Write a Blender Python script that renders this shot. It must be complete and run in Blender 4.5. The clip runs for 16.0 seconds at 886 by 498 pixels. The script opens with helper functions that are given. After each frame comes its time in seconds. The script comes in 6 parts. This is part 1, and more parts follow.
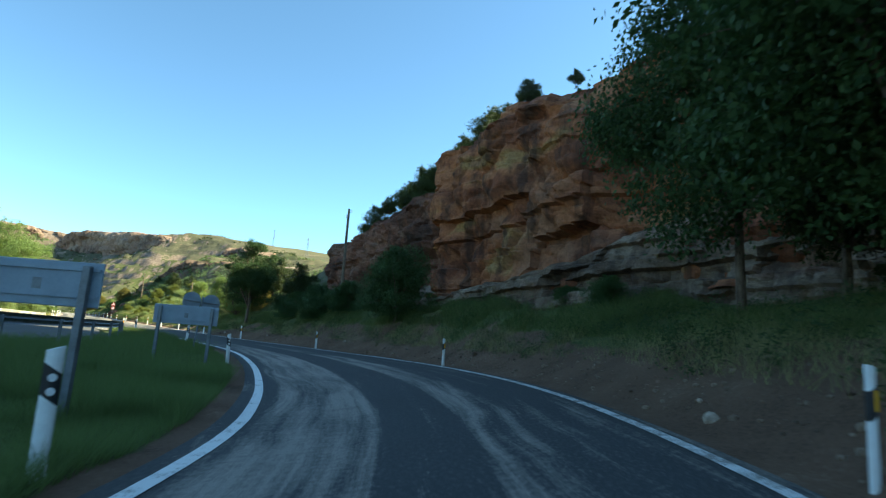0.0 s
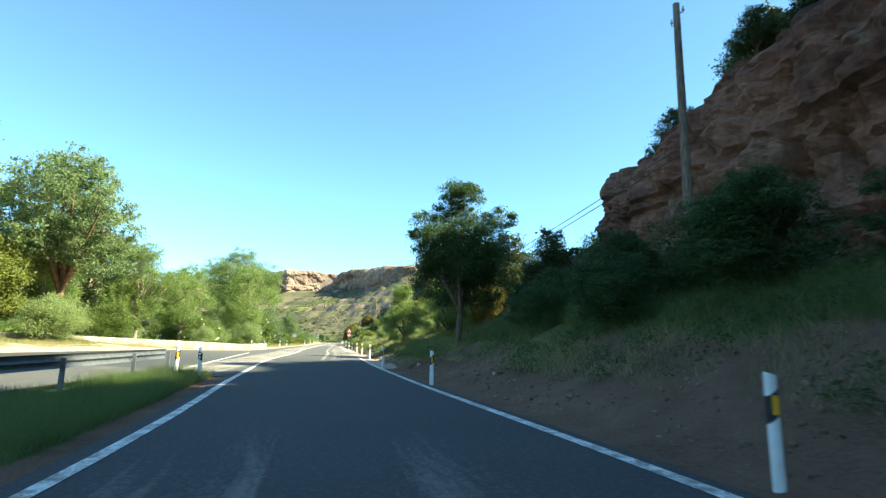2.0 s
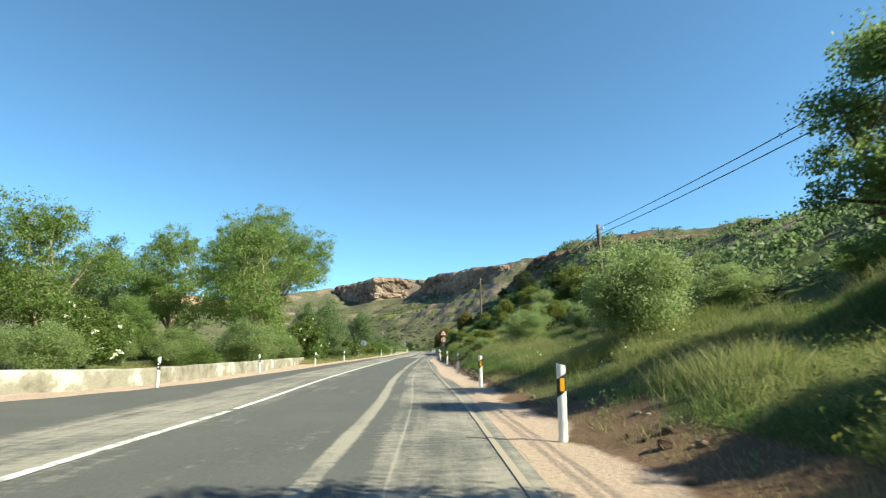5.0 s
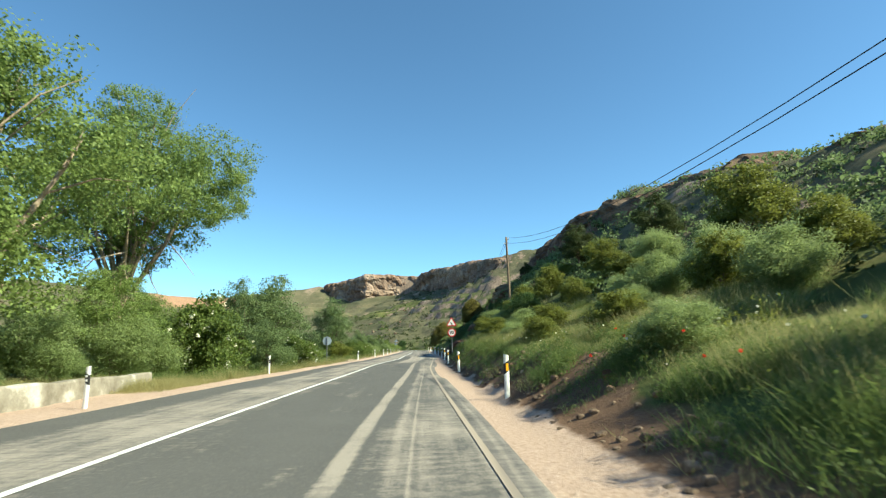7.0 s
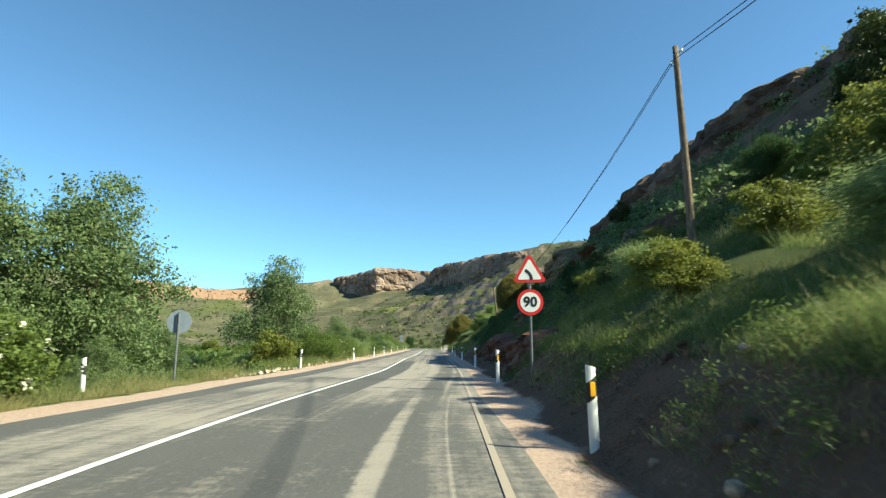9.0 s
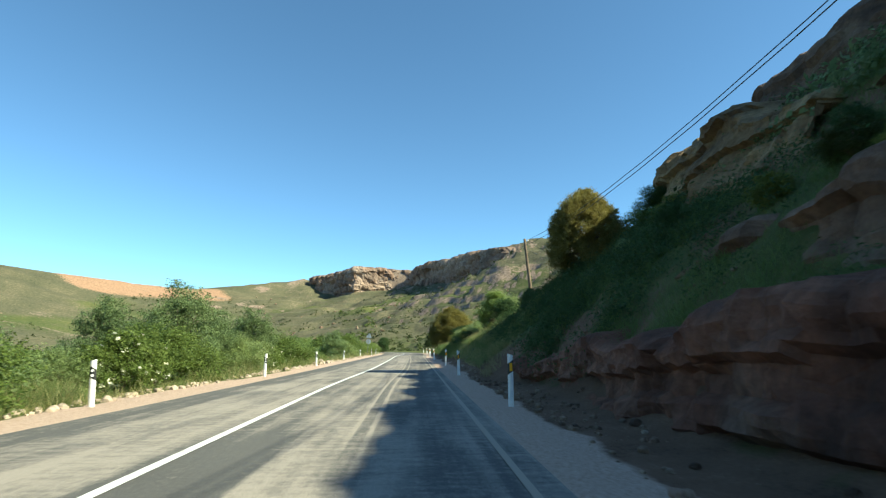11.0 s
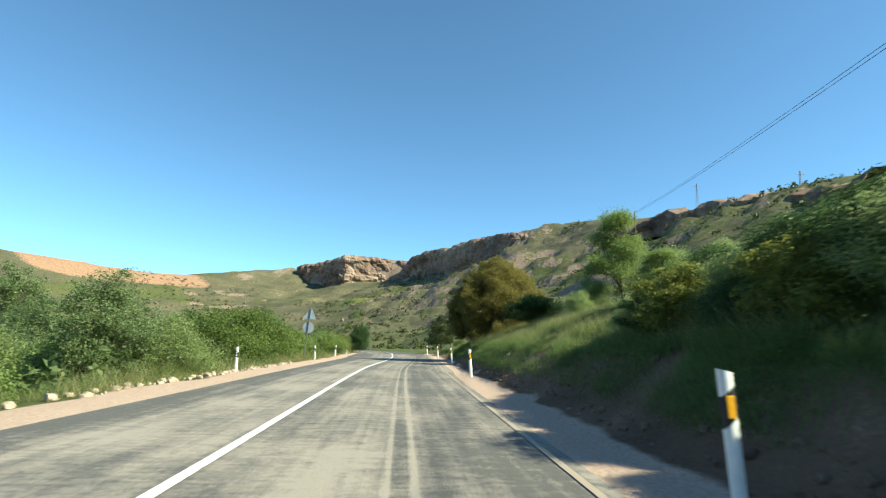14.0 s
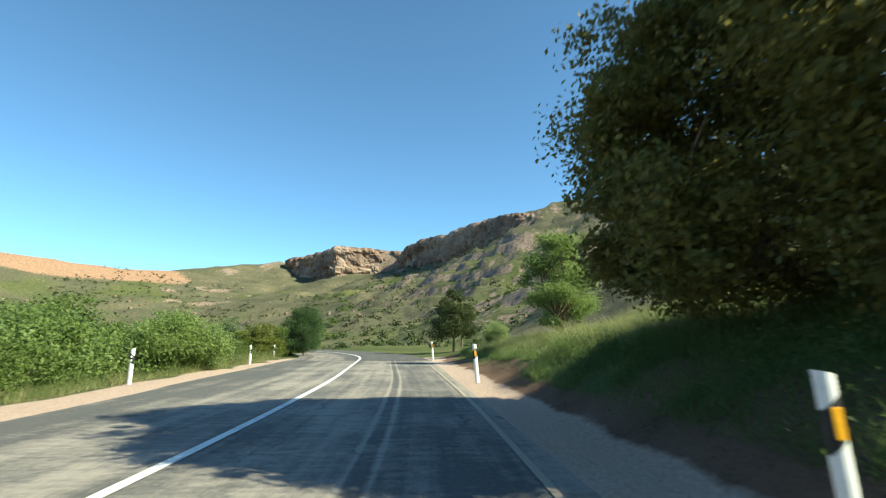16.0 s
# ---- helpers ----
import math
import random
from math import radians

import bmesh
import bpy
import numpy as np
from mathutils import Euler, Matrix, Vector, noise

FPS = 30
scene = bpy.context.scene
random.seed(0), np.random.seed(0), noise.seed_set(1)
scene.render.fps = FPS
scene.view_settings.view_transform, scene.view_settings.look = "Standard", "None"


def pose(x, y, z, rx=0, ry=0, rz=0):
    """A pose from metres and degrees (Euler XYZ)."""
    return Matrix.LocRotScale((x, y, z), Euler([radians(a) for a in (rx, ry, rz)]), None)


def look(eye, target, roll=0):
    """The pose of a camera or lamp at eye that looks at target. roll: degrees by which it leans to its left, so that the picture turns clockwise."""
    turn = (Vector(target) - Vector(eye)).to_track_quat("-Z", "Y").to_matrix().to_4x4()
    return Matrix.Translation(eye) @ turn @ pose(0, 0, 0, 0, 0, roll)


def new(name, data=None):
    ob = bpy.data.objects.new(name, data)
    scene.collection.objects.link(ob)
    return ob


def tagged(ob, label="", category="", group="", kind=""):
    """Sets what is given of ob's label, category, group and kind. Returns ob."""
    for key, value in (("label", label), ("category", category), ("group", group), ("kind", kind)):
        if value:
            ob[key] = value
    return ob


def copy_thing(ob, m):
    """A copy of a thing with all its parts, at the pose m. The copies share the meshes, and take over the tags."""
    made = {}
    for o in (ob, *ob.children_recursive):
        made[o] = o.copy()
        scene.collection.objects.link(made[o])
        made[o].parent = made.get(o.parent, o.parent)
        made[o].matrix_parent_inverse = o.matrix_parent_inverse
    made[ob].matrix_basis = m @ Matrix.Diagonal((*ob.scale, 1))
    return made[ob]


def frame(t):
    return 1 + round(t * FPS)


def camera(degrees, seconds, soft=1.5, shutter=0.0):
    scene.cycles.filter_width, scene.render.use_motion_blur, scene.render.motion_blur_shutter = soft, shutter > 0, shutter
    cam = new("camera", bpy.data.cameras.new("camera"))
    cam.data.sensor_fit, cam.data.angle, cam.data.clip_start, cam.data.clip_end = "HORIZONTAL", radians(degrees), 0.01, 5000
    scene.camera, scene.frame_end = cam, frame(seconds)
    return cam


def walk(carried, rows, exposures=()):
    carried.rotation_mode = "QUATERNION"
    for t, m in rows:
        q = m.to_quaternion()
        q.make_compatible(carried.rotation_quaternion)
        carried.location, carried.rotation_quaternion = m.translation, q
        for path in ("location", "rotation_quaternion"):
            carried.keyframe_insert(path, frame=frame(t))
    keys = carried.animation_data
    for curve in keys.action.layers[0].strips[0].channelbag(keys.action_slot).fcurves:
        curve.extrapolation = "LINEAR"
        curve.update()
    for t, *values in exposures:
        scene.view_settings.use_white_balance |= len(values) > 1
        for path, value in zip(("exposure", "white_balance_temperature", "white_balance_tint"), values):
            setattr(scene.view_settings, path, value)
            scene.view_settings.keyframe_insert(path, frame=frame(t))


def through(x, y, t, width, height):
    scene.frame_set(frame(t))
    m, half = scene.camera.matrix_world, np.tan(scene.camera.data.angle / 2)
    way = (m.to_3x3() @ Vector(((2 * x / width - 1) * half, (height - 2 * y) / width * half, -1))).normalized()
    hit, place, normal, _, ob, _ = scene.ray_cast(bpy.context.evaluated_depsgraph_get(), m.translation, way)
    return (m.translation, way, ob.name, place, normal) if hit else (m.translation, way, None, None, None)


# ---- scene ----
def aimed(x, y, z, yaw, pitch, roll):
    """The camera's pose from its place and its yaw (to the left of +y), pitch and roll."""
    way = Vector((-math.sin(radians(yaw)) * math.cos(radians(pitch)), math.cos(radians(yaw)) * math.cos(radians(pitch)), math.sin(radians(pitch))))
    return look((x, y, z), Vector((x, y, z)) + way, roll)


# seconds, x, y, z, yaw, pitch, roll
PATH = [
    (0.0, -9.938, -101.918, 1.312, -35.376, 9.213, 4.191),
    (0.5, -6.155, -95.101, 1.312, -29.462, 9.623, 4.707),
    (1.0, -3.165, -88.054, 1.312, -23.327, 9.790, 3.583),
    (1.5, -1.072, -80.820, 1.312, -16.996, 9.669, 2.294),
    (2.0, 0.127, -73.473, 1.312, -10.689, 9.797, 1.333),
    (2.5, 0.561, -66.050, 1.312, -4.489, 9.955, 0.790),
    (3.0, 0.673, -58.661, 1.312, -1.207, 9.532, 0.816),
    (3.5, 0.656, -51.361, 1.312, 0.462, 10.265, 0.339),
    (4.0, 0.607, -44.161, 1.312, 0.662, 9.941, 0.066),
    (4.5, 0.577, -37.041, 1.312, -0.115, 9.896, -0.170),
    (5.0, 0.556, -29.949, 1.312, -1.606, 10.340, -0.512),
    (5.5, 0.474, -22.804, 1.312, -1.565, 9.892, -1.055),
    (6.0, 0.297, -15.504, 1.312, -1.612, 10.326, -0.536),
    (6.5, 0.115, -7.921, 1.312, -2.012, 10.094, -0.969),
    (7.0, -0.000, 0.000, 1.312, -2.466, 10.154, -1.590),
    (7.5, -0.065, 8.236, 1.312, -2.658, 10.120, -1.425),
    (8.0, -0.166, 16.795, 1.312, -2.543, 9.885, -0.704),
    (8.5, -0.155, 25.567, 1.312, -2.012, 9.389, -0.304),
    (9.0, -0.056, 34.451, 1.312, -0.994, 10.004, -0.104),
    (9.5, 0.084, 43.369, 1.312, -1.233, 9.940, 0.040),
    (10.0, 0.214, 52.275, 1.312, -2.662, 9.958, 0.236),
    (10.5, 0.270, 61.152, 1.312, -2.867, 10.046, 0.313),
    (11.0, 0.218, 70.025, 1.312, -2.989, 10.272, -0.206),
    (11.5, 0.122, 78.944, 1.312, -3.070, 10.298, -0.136),
    (12.0, 0.000, 87.934, 1.312, -3.012, 10.206, 0.659),
    (12.5, -0.111, 97.050, 1.312, -2.930, 10.020, 1.448),
    (13.0, -0.193, 106.339, 1.312, -2.795, 9.582, 1.740),
    (13.5, -0.243, 115.806, 1.312, -3.004, 9.709, 1.857),
    (14.0, -0.299, 125.402, 1.312, -3.400, 10.043, 1.333),
    (14.5, -0.279, 135.076, 1.312, -3.630, 10.157, 0.966),
    (15.0, -0.147, 144.767, 1.312, -3.871, 10.210, 0.180),
    (15.5, 0.103, 154.443, 1.312, -3.877, 10.292, -0.039),
    (16.0, 0.545, 164.100, 1.312, -3.930, 9.448, -0.024),
]
cam = camera(78.41, 16.0, soft=1.25, shutter=0.1)
walk(cam, [(t, aimed(*row)) for t, *row in PATH],
     exposures=[(0.0, 1.85, 7200, -18), (0.5, 2.2, 7200, -18), (1.6, 2.15, 7100, -18), (2.4, 2.0, 6900, -18), (3.2, 1.55, 6600, -17), (5.4, 1.24, 6650, -18), (16.0, 1.24, 6650, -18)])

# ---- light ----
SUN_AZ, SUN_EL = 111.0, 38.0  # degrees clockwise from +y; above the horizon
to_sun = Vector((math.sin(radians(SUN_AZ)) * math.cos(radians(SUN_EL)), math.cos(radians(SUN_AZ)) * math.cos(radians(SUN_EL)), math.sin(radians(SUN_EL))))
sun_data = bpy.data.lights.new("sun", "SUN")
sun_data.energy, sun_data.angle, sun_data.color = 5.0, radians(0.55), (1.0, 0.87, 0.745)
sun = new("sun", sun_data)
sun.matrix_world = look(to_sun * 200, (0, 0, 0))
world = bpy.data.worlds.new("sky")
scene.world = world
world.use_nodes = True
wn = world.node_tree
wn.nodes.clear()
sky = wn.nodes.new("ShaderNodeTexSky")
sky.sky_type, sky.sun_disc = "NISHITA", False
sky.sun_elevation, sky.sun_rotation = radians(SUN_EL), radians(SUN_AZ)
sky.altitude, sky.air_density, sky.dust_density, sky.ozone_density = 1700, 0.85, 0.5, 5.5
wbg = wn.nodes.new("ShaderNodeBackground")
wbg.inputs["Strength"].default_value = 0.112
wout = wn.nodes.new("ShaderNodeOutputWorld")
wn.links.new(sky.outputs[0], wbg.inputs[0])
wn.links.new(wbg.outputs[0], wout.inputs[0])


# ---- materials ----
class Nodes:
    """A small builder of node materials."""

    def __init__(self, name):
        self.mat = bpy.data.materials.new(name)
        self.mat.use_nodes = True
        self.tree = self.mat.node_tree
        self.tree.nodes.clear()

    def add(self, kind, **settings):
        node = self.tree.nodes.new(kind)
        for key, value in settings.items():
            if key in node.inputs:
                node.inputs[key].default_value = value
        return node

    def link(self, a, b):
        self.tree.links.new(a, b)

    def coords(self, kind="Object", scale=(1, 1, 1)):
        tc = self.add("ShaderNodeTexCoord")
        mp = self.add("ShaderNodeMapping")
        mp.inputs["Scale"].default_value = scale
        self.link(tc.outputs[kind], mp.inputs["Vector"])
        return mp.outputs[0]

    def noise(self, vec, scale, detail=4.0, rough=0.55):
        n = self.add("ShaderNodeTexNoise", Scale=scale, Detail=detail, Roughness=rough)
        if vec is not None:
            self.link(vec, n.inputs["Vector"])
        return n.outputs["Fac"]

    def ramp(self, fac, stops, smooth=True):
        r = self.add("ShaderNodeValToRGB")
        r.color_ramp.interpolation = "EASE" if smooth else "LINEAR"
        els = r.color_ramp.elements
        while len(els) < len(stops):
            els.new(0.5)
        for el, (p, c) in zip(els, stops):
            el.position, el.color = p, (*c, 1) if len(c) == 3 else c
        self.link(fac, r.inputs[0])
        return r.outputs[0]

    def grey(self, fac, lo, hi, a=0.0, b=1.0):
        m = self.add("ShaderNodeMapRange")
        for i, v in zip((1, 2, 3, 4), (lo, hi, a, b)):
            m.inputs[i].default_value = v
        self.link(fac, m.inputs[0])
        return m.outputs[0]

    def math(self, op, a, b=0.0):
        m = self.add("ShaderNodeMath")
        m.operation = op
        for i, v in enumerate((a, b)):
            if isinstance(v, (int, float)):
                m.inputs[i].default_value = v
            else:
                self.link(v, m.inputs[i])
        return m.outputs[0]

    def mix(self, fac, a, b, mode="MIX"):
        m = self.add("ShaderNodeMix")
        m.data_type, m.blend_type = "RGBA", mode
        for i, v in ((0, fac), (6, a), (7, b)):
            if isinstance(v, (int, float)):
                m.inputs[i].default_value = v
            elif isinstance(v, tuple):
                m.inputs[i].default_value = (*v, 1)
            else:
                self.link(v, m.inputs[i])
        return m.outputs[2]

    def attr(self, name):
        a = self.add("ShaderNodeAttribute")
        a.attribute_name = name
        return a.outputs["Fac"]

    def surface(self, color, rough=0.9, metal=0.0, bump=None, strength=0.3, distance=0.05, spec=0.3):
        b = self.add("ShaderNodeBsdfPrincipled")
        for key, v in (("Base Color", color), ("Roughness", rough), ("Metallic", metal), ("Specular IOR Level", spec)):
            if isinstance(v, (int, float)):
                b.inputs[key].default_value = v
            elif isinstance(v, tuple):
                b.inputs[key].default_value = (*v, 1)
            else:
                self.link(v, b.inputs[key])
        if bump is not None:
            bp = self.add("ShaderNodeBump", Strength=strength, Distance=distance)
            self.link(bump, bp.inputs["Height"])
            self.link(bp.outputs[0], b.inputs["Normal"])
        out = self.add("ShaderNodeOutputMaterial")
        self.link(b.outputs[0], out.inputs[0])
        return self.mat


def mat_plain(name, color, rough=0.6, metal=0.0, vary=0.12, scale=6.0, spec=0.4):
    n = Nodes(name)
    v = n.coords()
    a = n.noise(v, scale, 5)
    b = n.noise(v, scale * 9, 3)
    f = n.math("ADD", n.math("MULTIPLY", a, 0.7), n.math("MULTIPLY", b, 0.3))
    dark = tuple(c * (1 - vary * 2) for c in color)
    light = tuple(min(1, c * (1 + vary)) for c in color)
    col = n.ramp(f, [(0.3, dark), (0.7, light)])
    return n.surface(col, rough, metal, b, 0.08, 0.01, spec)


def mat_leaf(name, dark, light, through=0.35):
    n = Nodes(name)
    g = n.add("ShaderNodeNewGeometry")
    oi = n.add("ShaderNodeObjectInfo")
    f = n.math("ADD", n.math("MULTIPLY", g.outputs["Random Per Island"], 0.75), n.math("MULTIPLY", oi.outputs["Random"], 0.25))
    col = n.ramp(f, [(0.0, dark), (1.0, light)], False)
    b = n.add("ShaderNodeBsdfPrincipled", Roughness=0.55)
    b.inputs["Specular IOR Level"].default_value = 0.25
    n.link(col, b.inputs["Base Color"])
    tr = n.add("ShaderNodeBsdfTranslucent")
    n.link(n.mix(0.5, col, tuple(min(1, c * 1.6) for c in light)), tr.inputs["Color"])
    mx = n.add("ShaderNodeMixShader", Fac=through)
    n.link(b.outputs[0], mx.inputs[1])
    n.link(tr.outputs[0], mx.inputs[2])
    out = n.add("ShaderNodeOutputMaterial")
    n.link(mx.outputs[0], out.inputs[0])
    return n.mat


def mat_bark(name, dark, light):
    n = Nodes(name)
    v = n.coords("Object", (1, 1, 0.22))
    a = n.noise(v, 9, 6, 0.65)
    return n.surface(n.ramp(a, [(0.3, dark), (0.7, light)]), 0.95, 0, a, 0.6, 0.04, 0.1)


def mat_rock(name, stops, scale=1.0, streaks=0.5, bump=0.7):
    """Massive sandstone: tints in large blotches along the beds, dark weathering streaks down the face, grain and cracks."""
    n = Nodes(name)
    v = n.coords("Object", (0.16 * scale, 0.16 * scale, 0.42 * scale))
    a = n.noise(v, 1.0, 5, 0.6)
    col = n.ramp(a, stops)
    v3 = n.coords("Object", (scale, scale, scale))
    p = n.noise(v3, 0.28, 4)
    col = n.mix(n.grey(p, 0.54, 0.64, 0, 0.7), col, stops[-1][1])
    v2 = n.coords("Object", (0.75 * scale, 0.75 * scale, 0.1 * scale))
    s = n.noise(v2, 1.0, 5, 0.6)
    col = n.mix(n.grey(s, 0.5, 0.63, 0, streaks), col, (0.045, 0.032, 0.028))
    fine = n.noise(v3, 5.0, 8, 0.7)
    col = n.mix(n.grey(fine, 0.35, 0.62, 0.45, 0.0), col, (0.03, 0.02, 0.015))
    crack = n.add("ShaderNodeTexVoronoi", Scale=0.5)
    crack.feature = "DISTANCE_TO_EDGE"
    v4 = n.coords("Object", (scale, scale, 1.3 * scale))
    wob = n.add("ShaderNodeTexNoise", Scale=0.9 * scale, Detail=4.0)
    vm = n.add("ShaderNodeVectorMath")
    n.link(v4, vm.inputs[0])
    n.link(wob.outputs["Color"], vm.inputs[1])
    n.link(vm.outputs[0], crack.inputs["Vector"])
    seam = n.grey(crack.outputs["Distance"], 0.0, 0.02, 1, 0)
    h = n.math("SUBTRACT", n.math("ADD", n.math("MULTIPLY", fine, 0.5), n.math("MULTIPLY", a, 0.6)), n.math("MULTIPLY", seam, 0.12))
    return n.surface(col, 0.93, 0, h, bump, 0.25 / scale ** 0.5, 0.15)


def mat_ground():
    """Grass, bare earth, gravel and stone, by the sheet's own masks."""
    n = Nodes("ground")
    v = n.coords("Object")
    big = n.noise(v, 0.035, 5, 0.6)
    mid = n.noise(v, 0.6, 6, 0.65)
    fine = n.noise(v, 17.0, 6, 0.72)
    both = n.math("ADD", n.math("MULTIPLY", mid, 0.6), n.math("MULTIPLY", big, 0.4))
    grass = n.ramp(both, [(0.3, (0.04, 0.055, 0.018)), (0.5, (0.085, 0.10, 0.036)), (0.66, (0.16, 0.14, 0.06))])
    dry = n.ramp(both, [(0.34, (0.046, 0.052, 0.031)), (0.48, (0.098, 0.094, 0.057)), (0.64, (0.168, 0.14, 0.088))])
    dirt = n.ramp(n.math("ADD", n.math("MULTIPLY", fine, 0.5), n.math("MULTIPLY", mid, 0.5)), [(0.32, (0.06, 0.04, 0.028)), (0.52, (0.165, 0.102, 0.068)), (0.7, (0.30, 0.205, 0.145))])
    gravel = n.ramp(fine, [(0.3, (0.31, 0.215, 0.165)), (0.55, (0.47, 0.345, 0.275)), (0.72, (0.58, 0.455, 0.385))])
    stone = n.ramp(n.math("ADD", n.math("MULTIPLY", fine, 0.4), n.math("MULTIPLY", mid, 0.6)), [(0.35, (0.08, 0.06, 0.05)), (0.55, (0.27, 0.20, 0.155)), (0.7, (0.42, 0.33, 0.26))])
    red = n.ramp(mid, [(0.3, (0.23, 0.14, 0.09)), (0.7, (0.39, 0.24, 0.155))])
    jag = n.math("MULTIPLY", n.math("SUBTRACT", mid, 0.5), 0.9)
    col = grass
    for name, other in (("dry", dry), ("dirt", dirt), ("red", red), ("stone", stone), ("gravel", gravel)):
        m = n.grey(n.math("ADD", n.attr(name), jag), 0.4, 0.6)
        col = n.mix(m, col, other)
    return n.surface(col, 0.97, 0, n.math("ADD", fine, mid), 0.5, 0.12, 0.1)


def mat_asphalt():
    """Worn asphalt, with pale dust between and beside the wheel tracks; u is metres from the centre line."""
    n = Nodes("asphalt")
    uv = n.add("ShaderNodeUVMap")
    uv.uv_map = "road"
    sep = n.add("ShaderNodeSeparateXYZ")
    n.link(uv.outputs[0], sep.inputs[0])
    mp = n.add("ShaderNodeMapping")
    mp.inputs["Scale"].default_value = (1.0, 0.16, 1)
    n.link(uv.outputs[0], mp.inputs[0])
    streak = n.noise(mp.outputs[0], 1.6, 6, 0.62)
    mp2 = n.add("ShaderNodeMapping")
    mp2.inputs["Scale"].default_value = (2.2, 0.03, 1)
    n.link(uv.outputs[0], mp2.inputs[0])
    lines = n.noise(mp2.outputs[0], 1.5, 4, 0.6)
    grain = n.noise(uv.outputs[0], 60, 3, 0.7)
    patch = n.noise(uv.outputs[0], 0.35, 5, 0.6)
    def profile(steps):
        return n.ramp(n.grey(sep.outputs[0], -4.5, 5.5), [((u + 4.5) / 10, (v,) * 3) for u, v in steps], False)

    early = profile([(-2.7, 0.02), (-2.3, 0.46), (-0.3, 0.5), (0.1, 0.3), (0.9, 0.12), (2.95, 0.1), (3.02, 0.62), (3.22, 0.62), (3.3, 0.12), (3.6, 0.2), (3.7, 0.42), (3.9, 0.4), (3.93, 0.7), (3.98, 0.38), (5.3, 0.5)])
    later = profile([(-3.4, 0.2), (-2.5, 0.24), (-2.1, 0.46), (-0.2, 0.5), (0.1, 0.32), (0.6, 0.42), (1.1, 0.52), (1.93, 0.46), (1.97, 0.85), (2.03, 0.28), (2.2, 0.3), (2.24, 0.85), (2.31, 0.34), (3.0, 0.3), (3.7, 0.38), (4.1, 0.52), (4.8, 0.55)])
    midway = profile([(-3.4, 0.02), (-2.75, 0.05), (-2.6, 0.5), (-0.3, 0.56), (-0.15, 0.2), (0.1, 0.04), (1.15, 0.04), (1.25, 0.62), (2.9, 0.6), (3.1, 0.25), (3.6, 0.3), (3.75, 0.6), (3.85, 0.3), (4.1, 0.5), (4.8, 0.5)])
    band = n.mix(n.attr("mid"), n.mix(n.attr("late"), early, later), midway)
    slip = profile([(-3.0, 0.12), (-2.75, 0.42), (-1.15, 0.5), (-1.0, 0.08), (0.2, 0.08), (0.4, 0.45), (1.2, 0.36), (1.6, 0.14), (2.9, 0.16)])
    band = n.mix(n.attr("swirl"), band, slip)
    warp = n.add("ShaderNodeTexNoise", Scale=0.14, Detail=3.0)
    n.link(uv.outputs[0], warp.inputs["Vector"])
    push = n.add("ShaderNodeVectorMath")
    push.operation = "MULTIPLY_ADD"
    n.link(warp.outputs["Color"], push.inputs[0])
    push.inputs[1].default_value = (1.6, 3.0, 0)
    n.link(uv.outputs[0], push.inputs[2])
    mp4 = n.add("ShaderNodeMapping")
    mp4.inputs["Scale"].default_value = (1.7, 0.1, 1)
    n.link(push.outputs[0], mp4.inputs[0])
    swirl = n.noise(mp4.outputs[0], 1.3, 6, 0.68)
    mp3 = n.add("ShaderNodeMapping")
    mp3.inputs["Scale"].default_value = (1.0, 3.2, 1)
    n.link(uv.outputs[0], mp3.inputs[0])
    cross = n.noise(mp3.outputs[0], 2.1, 6, 0.75)
    w = n.math("ADD", n.math("MULTIPLY", streak, 0.3), n.math("MULTIPLY", lines, 0.28))
    w = n.math("ADD", w, n.math("MULTIPLY", cross, 0.42))
    w = n.math("ADD", w, n.math("MULTIPLY", n.math("SUBTRACT", patch, 0.5), 0.4))
    w = n.mix(n.math("MULTIPLY", n.attr("swirl"), 0.6), w, swirl)
    speck = n.noise(uv.outputs[0], 14, 5, 0.75)
    dusty = n.math("ADD", band, n.math("MULTIPLY", n.math("SUBTRACT", w, 0.5), 2.2))
    dusty = n.math("ADD", dusty, n.math("MULTIPLY", n.math("SUBTRACT", speck, 0.5), 0.55))
    dusty = n.math("MULTIPLY", dusty, n.attr("dust"))
    dark = n.ramp(grain, [(0.3, (0.072, 0.069, 0.067)), (0.7, (0.13, 0.124, 0.118))])
    # a darker grey for the asphalt, mixed in by its own mask
    deep = n.ramp(grain, [(0.3, (0.036, 0.038, 0.04)), (0.7, (0.075, 0.076, 0.076))])
    dark = n.mix(n.attr("deep"), dark, deep)
    dark = n.mix(n.grey(patch, 0.35, 0.65, 0.0, 0.45), dark, n.mix(0.5, dark, (0.025, 0.025, 0.026)))
    dark = n.mix(n.grey(speck, 0.5, 0.75, 0.0, 0.55), dark, (0.19, 0.175, 0.155))
    pale = n.ramp(grain, [(0.3, (0.25, 0.215, 0.18)), (0.7, (0.41, 0.36, 0.31))])
    col = n.mix(n.grey(dusty, 0.26, 0.66, 0, 0.85), dark, pale)
    bent = n.add("ShaderNodeTexNoise", Scale=1.6, Detail=4.0)
    n.link(uv.outputs[0], bent.inputs["Vector"])
    shove = n.add("ShaderNodeVectorMath")
    shove.operation = "MULTIPLY_ADD"
    n.link(bent.outputs["Color"], shove.inputs[0])
    shove.inputs[1].default_value = (0.7, 0.7, 0)
    n.link(uv.outputs[0], shove.inputs[2])
    crack = n.add("ShaderNodeTexVoronoi", Scale=0.85)
    crack.feature = "DISTANCE_TO_EDGE"
    n.link(shove.outputs[0], crack.inputs["Vector"])
